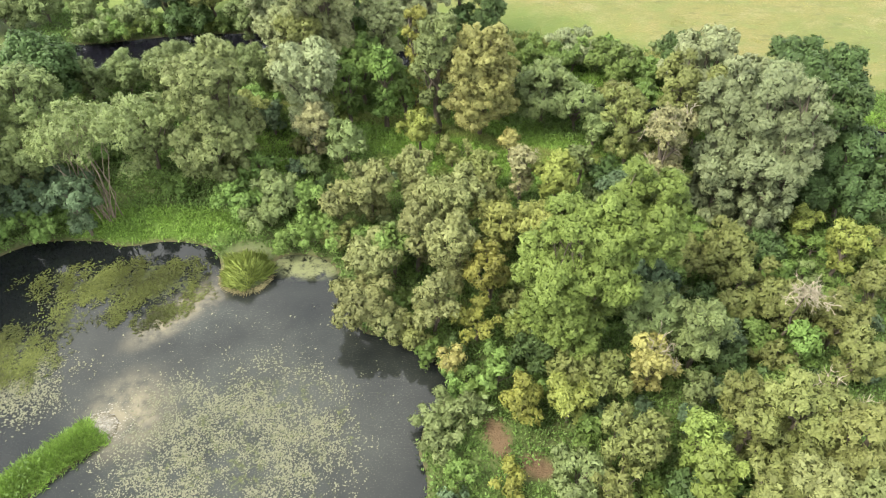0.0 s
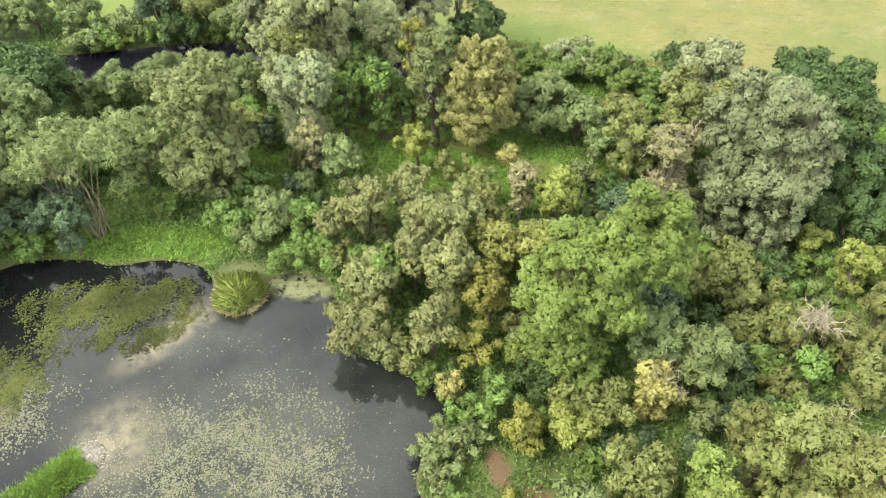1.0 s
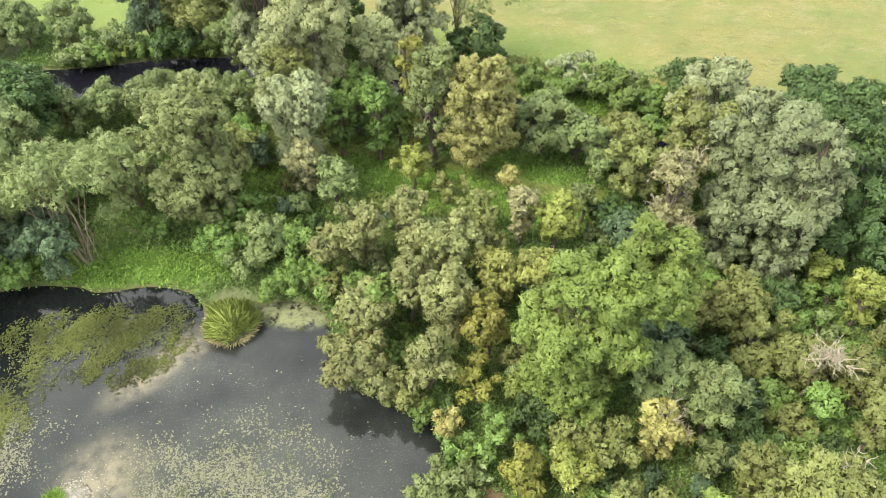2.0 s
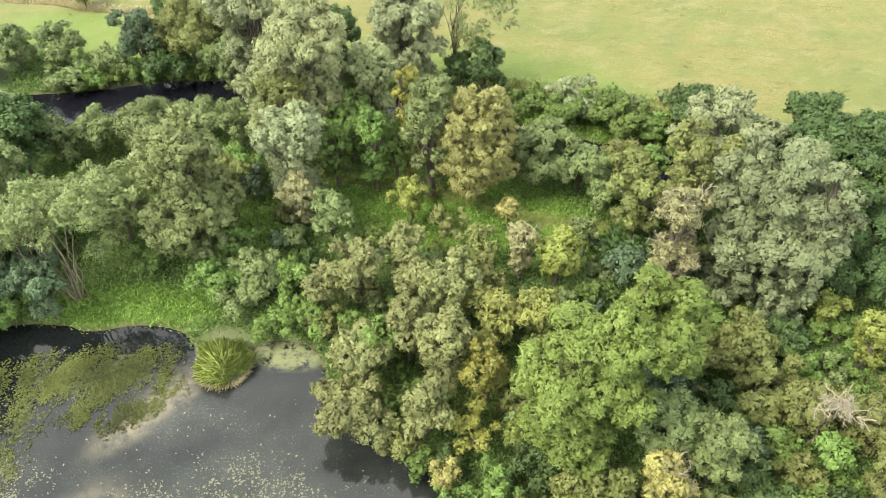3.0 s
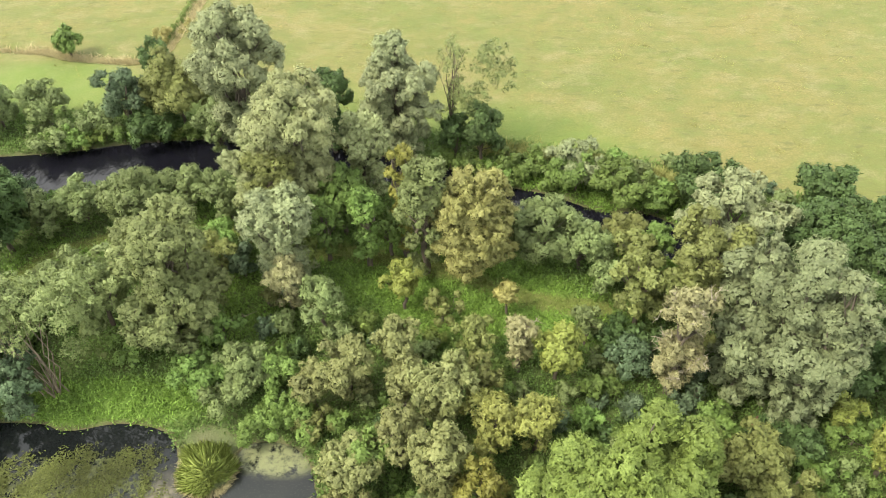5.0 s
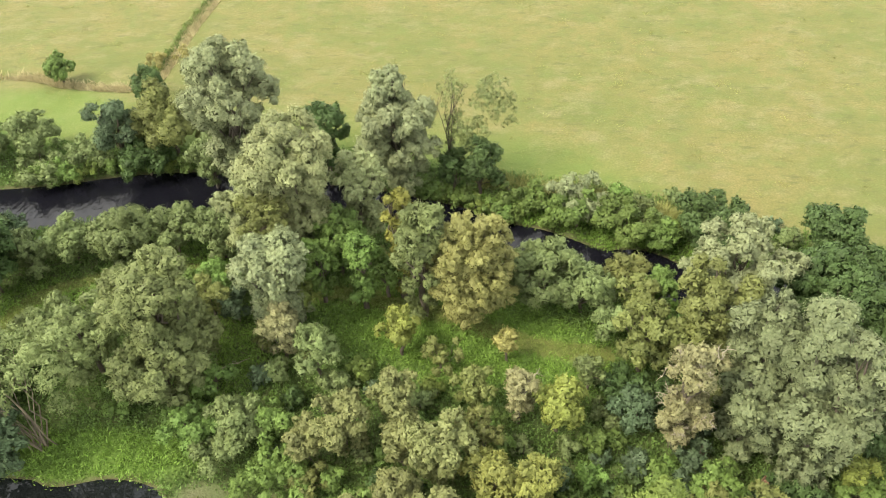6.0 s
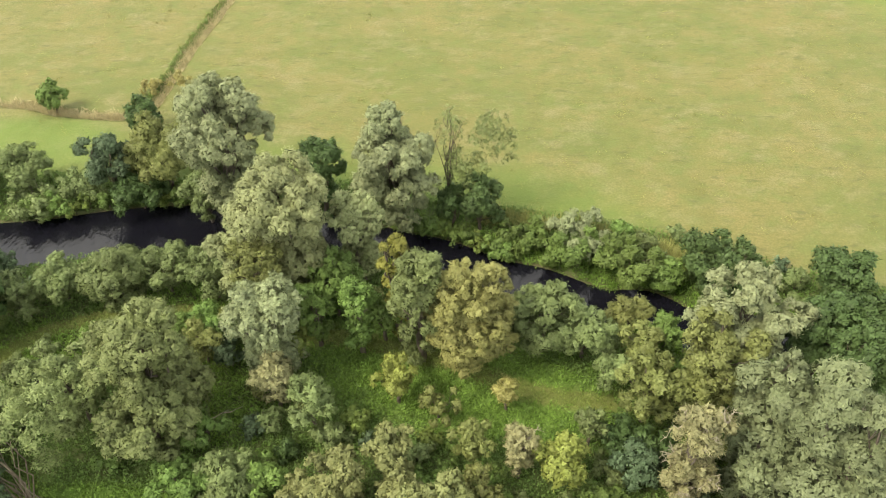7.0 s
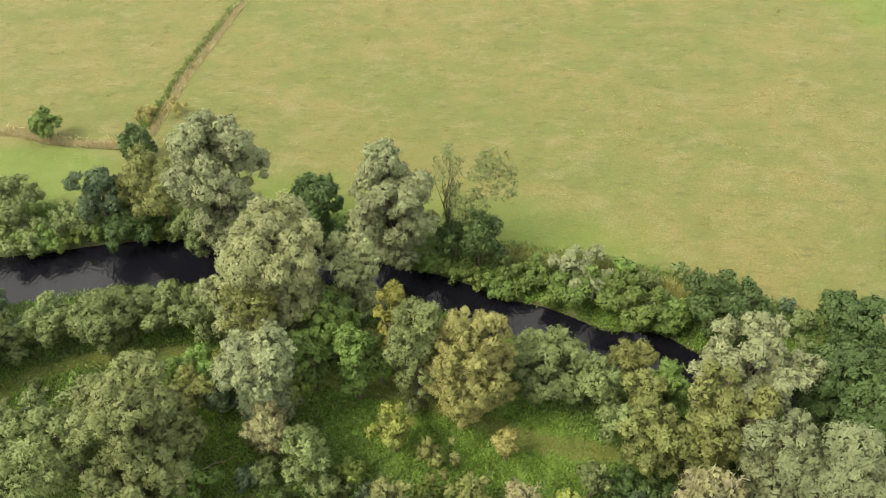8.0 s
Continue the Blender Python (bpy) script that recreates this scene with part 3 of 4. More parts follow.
def foliage(rng, centres, sizes, length, width, droop, density, see_through=False):
    """Leafy shoots over the billows of a crown, with a layer of broad leaves inside whose darker tones paint in shade.
    The blades of a shoot are lit as the head that they clothe.
    """
    at, size, owner = billows(rng, centres, sizes)
    mass_tone = rng.uniform(0, 1, len(centres))
    core = np.average(centres, axis=0, weights=sizes ** 2)
    P, D, T = [], [], []
    for i, (c, b) in enumerate(zip(at, size)):
        n = max(int(density * 12.6 * b * b), 5)
        d = unit(rng.normal(0, 1, (n, 3)))
        d = d[(d[:, 2] > -0.7) & ((d[:, 2] > -0.15) | (rng.uniform(0, 1, n) < 0.5))]
        p = c + d * (b * rng.uniform(0.78, 1.12, (len(d), 1)))
        ok = p[:, 2] > 0.05
        for j in np.nonzero((np.linalg.norm(at - c, axis=1) < b + size) & (np.arange(len(at)) != i))[0]:
            ok &= ((p - at[j]) ** 2).sum(1) > (0.8 * size[j]) ** 2
        P.append(p[ok])
        D.append(unit(0.5 * d[ok] + 0.3 * unit(p[ok] - centres[owner[i]]) + 0.16 * unit(p[ok] - core) + np.array([0, 0, 0.2])))
        T.append(np.full(ok.sum(), 0.3 * mass_tone[owner[i]] + 0.24 * rng.uniform(0, 1)))
    p, out, tone = np.concatenate(P), np.concatenate(D), np.concatenate(T)
    n, m = len(p), 6
    tone = tone + 0.36 * rng.uniform(0, 1, n)
    out = unit(out + rng.normal(0, 0.27, out.shape))
    shoot = unit(out * 0.5 + rng.normal(0, 0.5, (n, 3)) + np.array([0, 0, 0.3 - 1.6 * droop]))
    reach = length * rng.uniform(0.7, 1.5, n)
    p, out, tone, shoot, reach = (np.repeat(q, m, 0) for q in (p, out, tone, shoot, reach))
    n = n * m
    LEAVES[0] += n
    base = p + shoot * (reach * np.tile(np.linspace(-0.4, 0.6, m), n // m))[:, None] + rng.normal(0, 0.36 * length, (n, 3))
    lit = unit(out + rng.normal(0, 0.1, (n, 3)))
    normal = unit(out + rng.normal(0, 0.32, (n, 3)))
    axis = shoot * 0.7 + rng.normal(0, 0.7, (n, 3)) + np.array([0, 0, -0.8 * droop])
    axis = unit(axis - normal * (axis * normal).sum(1, keepdims=True))
    v, f = leaf_triangles(base, axis, normal, length * rng.uniform(0.65, 1.3, n), width * rng.uniform(0.75, 1.3, n))
    pieces, tones, lits = [(v, f)], [np.clip(tone + 0.1 * rng.uniform(0, 1, n), 0, 1)], [np.repeat(lit, 3, 0)]
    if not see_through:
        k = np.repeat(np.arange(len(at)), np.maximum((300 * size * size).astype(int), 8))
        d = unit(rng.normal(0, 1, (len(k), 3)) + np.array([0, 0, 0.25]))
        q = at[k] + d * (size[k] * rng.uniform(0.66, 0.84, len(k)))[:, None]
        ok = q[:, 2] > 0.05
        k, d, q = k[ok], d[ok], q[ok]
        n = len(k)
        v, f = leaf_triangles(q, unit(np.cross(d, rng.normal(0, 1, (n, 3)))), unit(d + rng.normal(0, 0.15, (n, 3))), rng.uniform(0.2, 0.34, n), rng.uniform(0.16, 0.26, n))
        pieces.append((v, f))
        # lower tones than the outer blades: shade inside the crown put into colour
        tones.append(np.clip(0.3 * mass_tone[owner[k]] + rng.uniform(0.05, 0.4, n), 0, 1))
        lits.append(np.repeat(unit(0.6 * d + 0.4 * unit(q - centres[owner[k]]) + np.array([0, 0, 0.2])), 3, 0))
    v, f = joined(pieces)
    return v, f, np.concatenate(tones), np.concatenate(lits)


def stems(rng, centres, sizes, top, low, thick, many, fork_at=None, limb=0.6, slim=False):
    """A trunk, and the limbs that reach from it into each lobe with their side branches."""
    fork = np.array([rng.normal(0, 0.15), rng.normal(0, 0.15), fork_at or max(low * 0.8, 0.16 * top)])
    lead = centres[np.argmax(centres[:, 2])]
    line = np.vstack([bent((0, 0, -0.3), fork, rng, 0, 4, 0.04), bent(fork, lead, rng, 0, 5, 0.04)[1:]])
    trunk = tube(line, np.append(np.linspace(thick * 1.35, thick, 4), np.linspace(thick * 0.85, thick * 0.15, 4)), 8)
    limbs = []
    for c, s in list(zip(centres, sizes))[:many]:
        root = fork
        if slim:
            root = np.array([0.16 * c[0] + rng.normal(0, 0.45), 0.16 * c[1] + rng.normal(0, 0.3), -0.3])
        line = bent(root, c, rng, 0.06)
        branch = [tube(line, np.linspace(thick * limb * 0.8, thick * 0.12, 5), 4)]
        for _ in range(3):
            end = c + unit(rng.normal(0, 1, 3) + np.array([0, 0, 0.5])) * s * 0.95
            branch.append(tube(bent(line[3], end, rng, 0, 3), np.linspace(thick * 0.13, thick * 0.05, 3), 3))
        limbs.append(joined(branch))
    return trunk, limbs


def bare_twigs(rng, centre, reach, count, thick=0.03, up=0.9):
    """Forked leafless branches that spray out from a point."""
    pieces = []
    for _ in range(count):
        way = unit(rng.normal(0, 1, 3) + np.array([0, 0, up]))
        line = bent(centre, centre + way * reach * rng.uniform(0.7, 1.15), rng, 0, 5, 0.09)
        pieces.append(tube(line, np.linspace(thick, thick * 0.3, 5), 4))
        for j in (1, 2, 2, 3, 3):
            side = unit(way + rng.normal(0, 0.65, 3))
            pieces.append(tube(bent(line[j], line[j] + side * reach * rng.uniform(0.25, 0.5), rng, 0, 4, 0.1), np.linspace(thick * 0.55, thick * 0.2, 4), 3))
    return joined(pieces)


def plant(kind, x, y, top, r, low=0.0, lobes=None, seed=None, bark=None, clusters=None, fork_at=None, bare=0, thick=None):
    """One tree or shrub: a trunk with limbs, a crown, and bare twigs where it has them."""
    COUNT[0] += 1
    PLANTED.append((x, y, r))
    rng = np.random.RandomState(seed or 1000 + COUNT[0])
    leaf, name, label, category, length, width, droop, n, dense = KINDS[kind]
    ground = max(float(land(np.array([x]), np.array([y]))[0]), 0.0)
    root = tagged(new(name), label + " " + spot(x, y), category, "stand of " + name.replace("_", " "))
    root.empty_display_size = 0.3
    root.location = (x, y, ground)
    top, low = top - ground, max(low - ground, 0.0)
    scale = 1.0 if r < 3.2 else 1.1
    skirt = kind not in ("lime", "sparse", "lefttree")
    if clusters is None:
        n = lobes or max(6, int(n * (r / 2.2) ** 0.8))
        centres, sizes = grow_lobes(rng, r, low, top, n, skirt=skirt)
    else:
        made = [grow_lobes(rng, cr, cl - ground, ct - ground, cn, (cx - x, cy - y), False, kind == "sparse") for cx, cy, ct, cr, cl, cn in clusters]
        centres, sizes = np.concatenate([q[0] for q in made]), np.concatenate([q[1] for q in made])
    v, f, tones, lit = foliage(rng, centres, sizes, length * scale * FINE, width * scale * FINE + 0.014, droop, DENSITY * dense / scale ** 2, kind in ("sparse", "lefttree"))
    v[:, 2] = np.maximum(v[:, 2], 0.02)
    thick = thick or 0.035 + 0.016 * top
    trunk, limbs = stems(rng, centres, sizes, top, low, thick, 5 if top < 3.5 else 8 if low < 1 or kind == "sparse" else 14, fork_at, 0.8 if kind == "lefttree" else 0.6, kind == "lefttree")
    if top < 6:
        trunk, limbs = joined([trunk, *limbs]), []
    stem = mesh_object("trunk", *trunk, 3, bark or BARK, root, flat=False)
    for limb in limbs:
        mesh_object("limb", *limb, 3, bark or BARK, stem, flat=False)
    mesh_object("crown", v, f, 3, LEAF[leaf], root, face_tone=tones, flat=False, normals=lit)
    if bare:
        k = rng.choice(len(centres) - 1, min(bare, len(centres) - 1), replace=False)
        for i in k:
            bv, bf = bare_twigs(rng, centres[i] + np.array([0, 0, sizes[i] * 0.3]), sizes[i] * 1.75, 5, 0.05)
            mesh_object("bare_branch", bv, bf, 3, BARK_PALE, root, "bleached leafless branch", flat=False)
    return root


# x, y, top, spread, foot of the crown
plant("pale", -5.3, 34.9, 5.2, 2.2, 1.8)
plant("pale", -6.0, 31.7, 4.4, 2.3)
plant("pale", -1.2, 30.7, 6.0, 1.9)
plant("pale", -2.6, 36.3, 6.3, 1.8, 1.9)
plant("pale", -0.1, 34.4, 7.1, 1.9, 2.7)
plant("yolive", 2.3, 33.2, 6.1, 1.8)
plant("yolive", 1.5, 30.1, 3.5, 2.0, 1.1)
plant("tan", -0.1, 27.5, 2.7, 1.1, 1.1)
plant("green", 2.7, 26.4, 3.5, 1.9, 1.2)
plant("green", 1.3, 25.9, 1.8, 1.5)
plant("dark", 5.1, 28.4, 2.9, 1.8)
plant("olive", 7.3, 26.9, 3.2, 1.8)
plant("olive", 9.3, 25.8, 3.8, 1.7, 1.5)
plant("tan", 11.9, 26.3, 5.0, 1.6, 1.4, bare=3)
plant("greyg", 14.8, 27.7, 7.1, 2.0, 1.0)
plant("greyg", 12.3, 29.2, 6.1, 2.1, 1.9)
plant("olive", 19.0, 33.2, 4.6, 2.8, 0.5)
plant("olive", 21.1, 31.1, 4.9, 1.8, 1.3)
plant("olive", 24.1, 29.5, 5.1, 1.8, 2.0)
plant("olive", 23.9, 26.5, 5.4, 1.7, 2.2)
plant("olive", 27.1, 32.4, 5.6, 1.5, 1.4)
plant("green", 21.5, 28.2, 4.1, 1.2, 1.6)
plant("olive", 19.7, 27.4, 2.9, 1.7)
plant("olive", 16.2, 23.5, 5.5, 1.6, 2.9)
plant("greyg", 14.5, 24.8, 3.5, 1.5, 1.5)
plant("yellow", 6.8, 24.1, 3.9, 1.6, 1.4)
plant("yolive", 4.0, 24.1, 4.1, 1.5)
plant("olive", 9.7, 21.0, 5.6, 2.3, 2.2)
plant("greyg", 6.6, 19.1, 4.9, 1.7, 1.5)
plant("olive", 8.5, 18.2, 4.7, 1.6, 2.8)
plant("lightg", 13.1, 20.4, 6.4, 1.4, 4.2)
plant("olive", 17.8, 20.3, 8.9, 2.8, 5.1, bare=2)
plant("olive", 19.4, 18.1, 10.0, 2.1, 5.7)
plant("olive", 15.9, 20.9, 6.9, 1.3, 4.3)
plant("lightg", 13.3, 18.2, 6.7, 1.5, 3.2)
plant("dark", 12.3, 18.5, 3.8, 1.2, 1.3)
plant("olive", 15.0, 16.7, 7.7, 1.5, 5.8)
plant("pale", 16.9, 16.4, 8.8, 1.6, 6.2)
plant("greyl", 19.0, 15.9, 8.9, 1.5, 5.9)
plant("greyg", -0.1, 24.1, 2.2, 1.9)
plant("greyg", -0.5, 22.0, 2.2, 1.8)
plant("green", 0.4, 20.2, 2.2, 1.4, 0.5)
plant("yolive", 3.3, 19.5, 1.8, 1.5)
plant("yellow", 7.6, 42.9, 5.8, 1.8, 2.2)
plant("tan", 4.6, 48.7, 3.6, 1.2, 1.3)
plant("palebush", 5.1, 43.6, 6.0, 1.3, 3.3, bare=2)
plant("olive", 2.0, 44.7, 4.4, 1.7, 2.2)
plant("greyg", 10.0, 45.9, 4.3, 1.3, 2.3)
plant("lightyo", 3.0, 37.3, 5.6, 2.2, 2.1)
plant("lightyo", 5.7, 37.4, 6.2, 1.6, 2.8)
plant("pale", -0.1, 39.2, 7.2, 2.1, 3.3)
plant("pale", -2.4, 40.6, 5.5, 1.7, 1.5)
plant("olive", 2.4, 40.9, 5.3, 1.5, 1.8)
plant("pale", -6.3, 41.5, 6.0, 2.1, 2.6)
plant("pale", -8.5, 40.7, 4.8, 1.6, 1.0)
plant("pale", -3.1, 43.3, 5.9, 1.9, 2.9)
plant("olive", -0.2, 47.9, 3.3, 1.8, 1.1)
plant("greyg", -13.6, 42.6, 4.0, 1.9)
plant("green", -11.1, 42.8, 3.1, 1.8)
plant("greyg", -14.0, 41.0, 2.8, 2.4)
plant("green", -10.2, 39.2, 2.5, 2.4)
plant("olive", -8.3, 38.8, 2.5, 1.8)
plant("green", -11.9, 38.8, 2.1, 1.8)
plant("green", -16.6, 42.5, 3.3, 2.2)
plant("green", -4.3, 35.6, 5.3, 1.6, 2.1)
plant("yellow", 24.9, 38.6, 4.3, 1.4, 2.5)
plant("yellow", 26.6, 35.8, 5.6, 1.6, 2.9)
plant("dark", 28.9, 41.9, 7.8, 3.5)
plant("dark", 25.7, 40.5, 5.7, 1.8, 2.7)
plant("green", 16.8, 38.2, 3.5, 1.8)
plant("green", 14.7, 34.7, 3.1, 1.6)
plant("green", 25.7, 37.9, 3.0, 2.0, 0.6)
plant("olive", 18.3, 35.2, 5.8, 1.9, 2.8)
plant("silver", 21.6, 42.1, 13.6, 3.1, 5.0, bare=2)
plant("silver", 19.4, 43.9, 12.1, 2.4, 4.5)
plant("silver", 19.2, 41.8, 8.1, 2.7, 2.7)
plant("silver", 21.7, 39.5, 10.0, 2.7, 5.4)
plant("silver", 22.6, 39.6, 13.6, 1.9, 5.5)
plant("dark", 27.2, 43.7, 11.9, 2.1, 4.8)
plant("dark", 28.9, 49.8, 10.6, 2.5, 3.2)
plant("palebush", 14.9, 41.9, 10.9, 2.0, 5.4, bare=8)
plant("palebush", 15.1, 42.0, 6.5, 1.8, 2.9, bare=4)
plant("olive", 13.9, 47.7, 6.8, 2.5, 4.2)
plant("olive", 17.2, 47.4, 10.7, 2.8, 7.9)
plant("greyw", 20.0, 50.8, 10.6, 3.9, 5.8)
plant("olive", 14.3, 51.7, 5.6, 2.1, 3.1)
plant("green", 15.8, 52.6, 5.4, 1.5, 2.9)
plant("olive", 14.1, 55.8, 3.8, 1.8)
plant("greyg", 7.6, 54.4, 6.4, 2.9)
plant("greyg", 10.5, 53.2, 5.5, 2.3)
plant("greyg", 11.9, 50.4, 4.3, 1.5, 0.7)
plant("dark", 3.2, 66.9, 6.4, 2.0)
plant("hedge", 6.7, 65.3, 2.7, 2.3)
plant("hedge", 9.0, 64.3, 2.2, 2.7)
plant("hedge", 11.3, 62.8, 3.6, 3.0)
plant("hedge", 14.9, 61.2, 4.3, 3.1)
plant("hedge", 17.8, 59.9, 3.4, 1.6)
plant("dark", 21.6, 59.8, 5.5, 3.2, 1.6)
plant("greyw", 11.5, 65.0, 3.4, 2.8, 0.6)
plant("dark", 29.7, 57.3, 7.7, 2.5, 0.3)
plant("dark", 26.4, 51.2, 8.7, 3.0, 2.6)
plant("dark", 26.3, 47.3, 10.8, 2.5, 5.0)
plant("greyw", -4.0, 67.6, 11.0, 3.8, 2.6)
plant("greyw", -4.4, 68.8, 12.5, 1.7, 8.5)
plant("dark", 0.8, 67.4, 5.3, 1.7)
plant("dark", -10.4, 68.8, 9.6, 2.1, 3.7)
plant("willow", -11.1, 58.6, 14.5, 3.7, 7.6)
plant("willow", -15.1, 58.3, 9.3, 2.4, 5.9)
plant("greyg", -21.0, 68.7, 6.2, 2.2, 1.1)
plant("willow", -6.5, 61.1, 9.4, 2.5, 5.3)
plant("greyw", -17.7, 68.0, 15.0, 4.1, 5.0)
plant("olive", -25.6, 72.8, 8.3, 3.7)
plant("bluedark", -30.2, 71.8, 8.1, 2.4)
plant("dark", -30.5, 81.6, 4.6, 1.7)
plant("dark", -27.9, 70.5, 4.0, 2.6)
plant("greyg", -33.3, 71.2, 3.7, 2.3)
plant("greyg", -39.0, 73.1, 5.2, 2.4)
plant("greyg", -37.3, 69.8, 2.6, 2.8)
plant("green", -34.9, 69.5, 2.6, 2.0)
plant("hedge", -41.3, 85.1, 4.6, 1.8, 0.0)
plant("tan", -32.0, 88.8, 2.1, 1.5)
plant("tan", -29.1, 89.4, 2.6, 1.5)
plant("greyg", -32.9, 57.3, 5.2, 1.9)
plant("greyg", -30.3, 58.9, 4.9, 2.3)
plant("greyg", -25.8, 58.6, 6.0, 2.8, 1.3)
plant("greyg", -22.2, 59.8, 5.0, 2.8)
plant("greyg", -18.1, 59.2, 5.1, 2.5, 1.7)
plant("olive", -12.9, 55.5, 9.9, 2.2, 7.2)
plant("green", -8.3, 57.4, 7.7, 2.4, 1.5)
plant("green", -6.0, 53.7, 9.1, 1.6, 3.6)
plant("green", -9.3, 54.4, 7.3, 1.6, 2.3)
plant("greyg", -1.5, 53.0, 11.8, 2.2, 4.2)
plant("yolive", -3.1, 54.9, 11.4, 1.4, 6.8)
plant("green", -4.4, 54.9, 6.1, 1.7)
plant("greyw", -11.8, 51.6, 10.1, 2.9, 5.2)
plant("greyl", -18.6, 47.4, 12.4, 3.1, 6.2)
plant("greyl", -17.4, 48.2, 7.1, 2.2, 2.7)
plant("lightg", -10.7, 52.6, 4.3, 1.4, 1.6)
plant("silverbush", -11.4, 48.9, 6.2, 1.7, 1.8)
plant("greyg", -8.7, 47.5, 6.0, 2.1, 0.9)
plant("yellow", -3.0, 49.3, 5.0, 1.9, 2.5)
plant("green", -17.7, 54.8, 3.5, 2.4, 1.0)
plant("green", -19.2, 54.2, 3.9, 1.6, 2.0)
plant("deepg", -35.3, 55.3, 8.6, 3.2, 2.6)
plant("greyg", -33.0, 47.4, 10.7, 3.1, 3.5)
plant("greyg", -33.0, 44.2, 7.2, 2.8, 2.2)
plant("bluedark", -32.7, 43.0, 3.5, 3.5)
plant("bluedark", -27.6, 40.2, 5.6, 2.0, 2.8)
plant("greyl", -24.6, 47.7, 7.5, 3.6, 3.0)
plant("greyl", -18.3, 45.1, 7.9, 3.3, 2.7)
plant("olive", -17.6, 52.7, 4.5, 2.0, 1.3)
plant("green", -21.9, 45.0, 2.4, 1.8)
plant("green", -15.9, 46.1, 3.5, 1.8, 1.3)
plant("bluedark", -15.7, 52.4, 3.7, 1.7, 1.6)
plant("green", -32.1, 40.7, 2.4, 3.0)

# low boughs over the pond's corner
plant("pale", -4.3, 30.4, 3.2, 1.6)
plant("olive", -2.7, 29.7, 2.6, 1.5)
plant("green", -1.5, 28.6, 2.0, 1.3)
plant("dark", 0.2, 28.6, 2.0, 1.2)
plant("green", 0.0, 26.0, 2.0, 1.4)
plant("greyg", -1.2, 23.6, 1.9, 1.4)

# the tall lime-green tree, two joined heads on one stem
plant("lime", 7.4, 29.2, 13.8, 4.5, 3.4, clusters=[(6.9, 29.9, 12.6, 3.1, 0.9, 46), (10.9, 31.4, 13.8, 2.75, 4.6, 34), (8.9, 30.2, 13.0, 2.2, 7.0, 14), (9.5, 28.3, 9.2, 1.35, 5.2, 8), (7.0, 28.6, 6.4, 2.2, 1.2, 14)], thick=0.15, fork_at=2.4)
# open willow leaning over the pond's north bank
plant("lefttree", -26.5, 41.7, 10.5, 4.6, 4.6, clusters=[(-26.6, 42.6, 10.4, 3.4, 5.6, 11), (-29.2, 42.2, 8.8, 1.9, 4.8, 6), (-23.4, 43.0, 10.2, 2.5, 5.6, 8), (-24.0, 42.2, 5.6, 1.1, 3.4, 4)], bark=BARK_MID, thick=0.1, fork_at=0.35)
# thin forked tree by the pasture
plant("sparse", 0.4, 68.4, 12.2, 3.4, 6, clusters=[(0.6, 69.2, 12.0, 1.5, 6.5, 11), (4.0, 68.8, 11.6, 2.1, 6.0, 18), (1.8, 68.6, 8.6, 2.3, 3.0, 16), (5.6, 68.6, 9.0, 1.0, 5.5, 6)], thick=0.085, fork_at=3.6)


# ---------------------------------------------------------------- dead wood
def dead_tree(x, y, top):
    rng = np.random.RandomState(77)
    g = float(land(np.array([x]), np.array([y]))[0])
    root = tagged(new("dead_tree"), "leafless bleached tree among olive willows", "dead tree")
    root.location = (x, y, g)
    v, f = tube(bent((0, 0, -0.2), (0.2, -0.3, top - 1.9), rng, 0, 6, 0.03), np.linspace(0.12, 0.04, 6), 8)
    mesh_object("trunk", v, f, 3, BARK, root, flat=False)
    for _ in range(13):
        way = unit(rng.normal(0, 1, 3) * np.array([1, 1, 0.4]) + np.array([0, 0, 0.3]))
        v, f = bare_twigs(rng, np.array([0.2, -0.3, top - 1.9]) + way * rng.uniform(0.1, 1.3), 1.05, 4, 0.034, 0.5)
        mesh_object("branch", v, f, 3, BARK_PALE, root, flat=False)


plant("dark", -36.4, 39.4, 12.5, 3.4, 0.5)
plant("greyg", -38.5, 43.5, 13.0, 3.6, 4.0)
plant("dark", -39.2, 34.0, 12.5, 3.6, 0.5)
plant("greyg", -42.0, 29.5, 12.0, 3.4, 3.0)
for x, y, top, r in ((-43.5, 72.2, 5.4, 2.6), (-47.0, 70.6, 5.0, 2.6), (-50.5, 71.6, 5.5, 2.8), (-38.6, 60.4, 5.0, 2.5), (-42.5, 60.0, 5.2, 2.6), (-46.0, 74.2, 4.6, 2.4)):
    plant("greyg", x, y, top, r)
dead_tree(20.9, 29.8, 7.2)


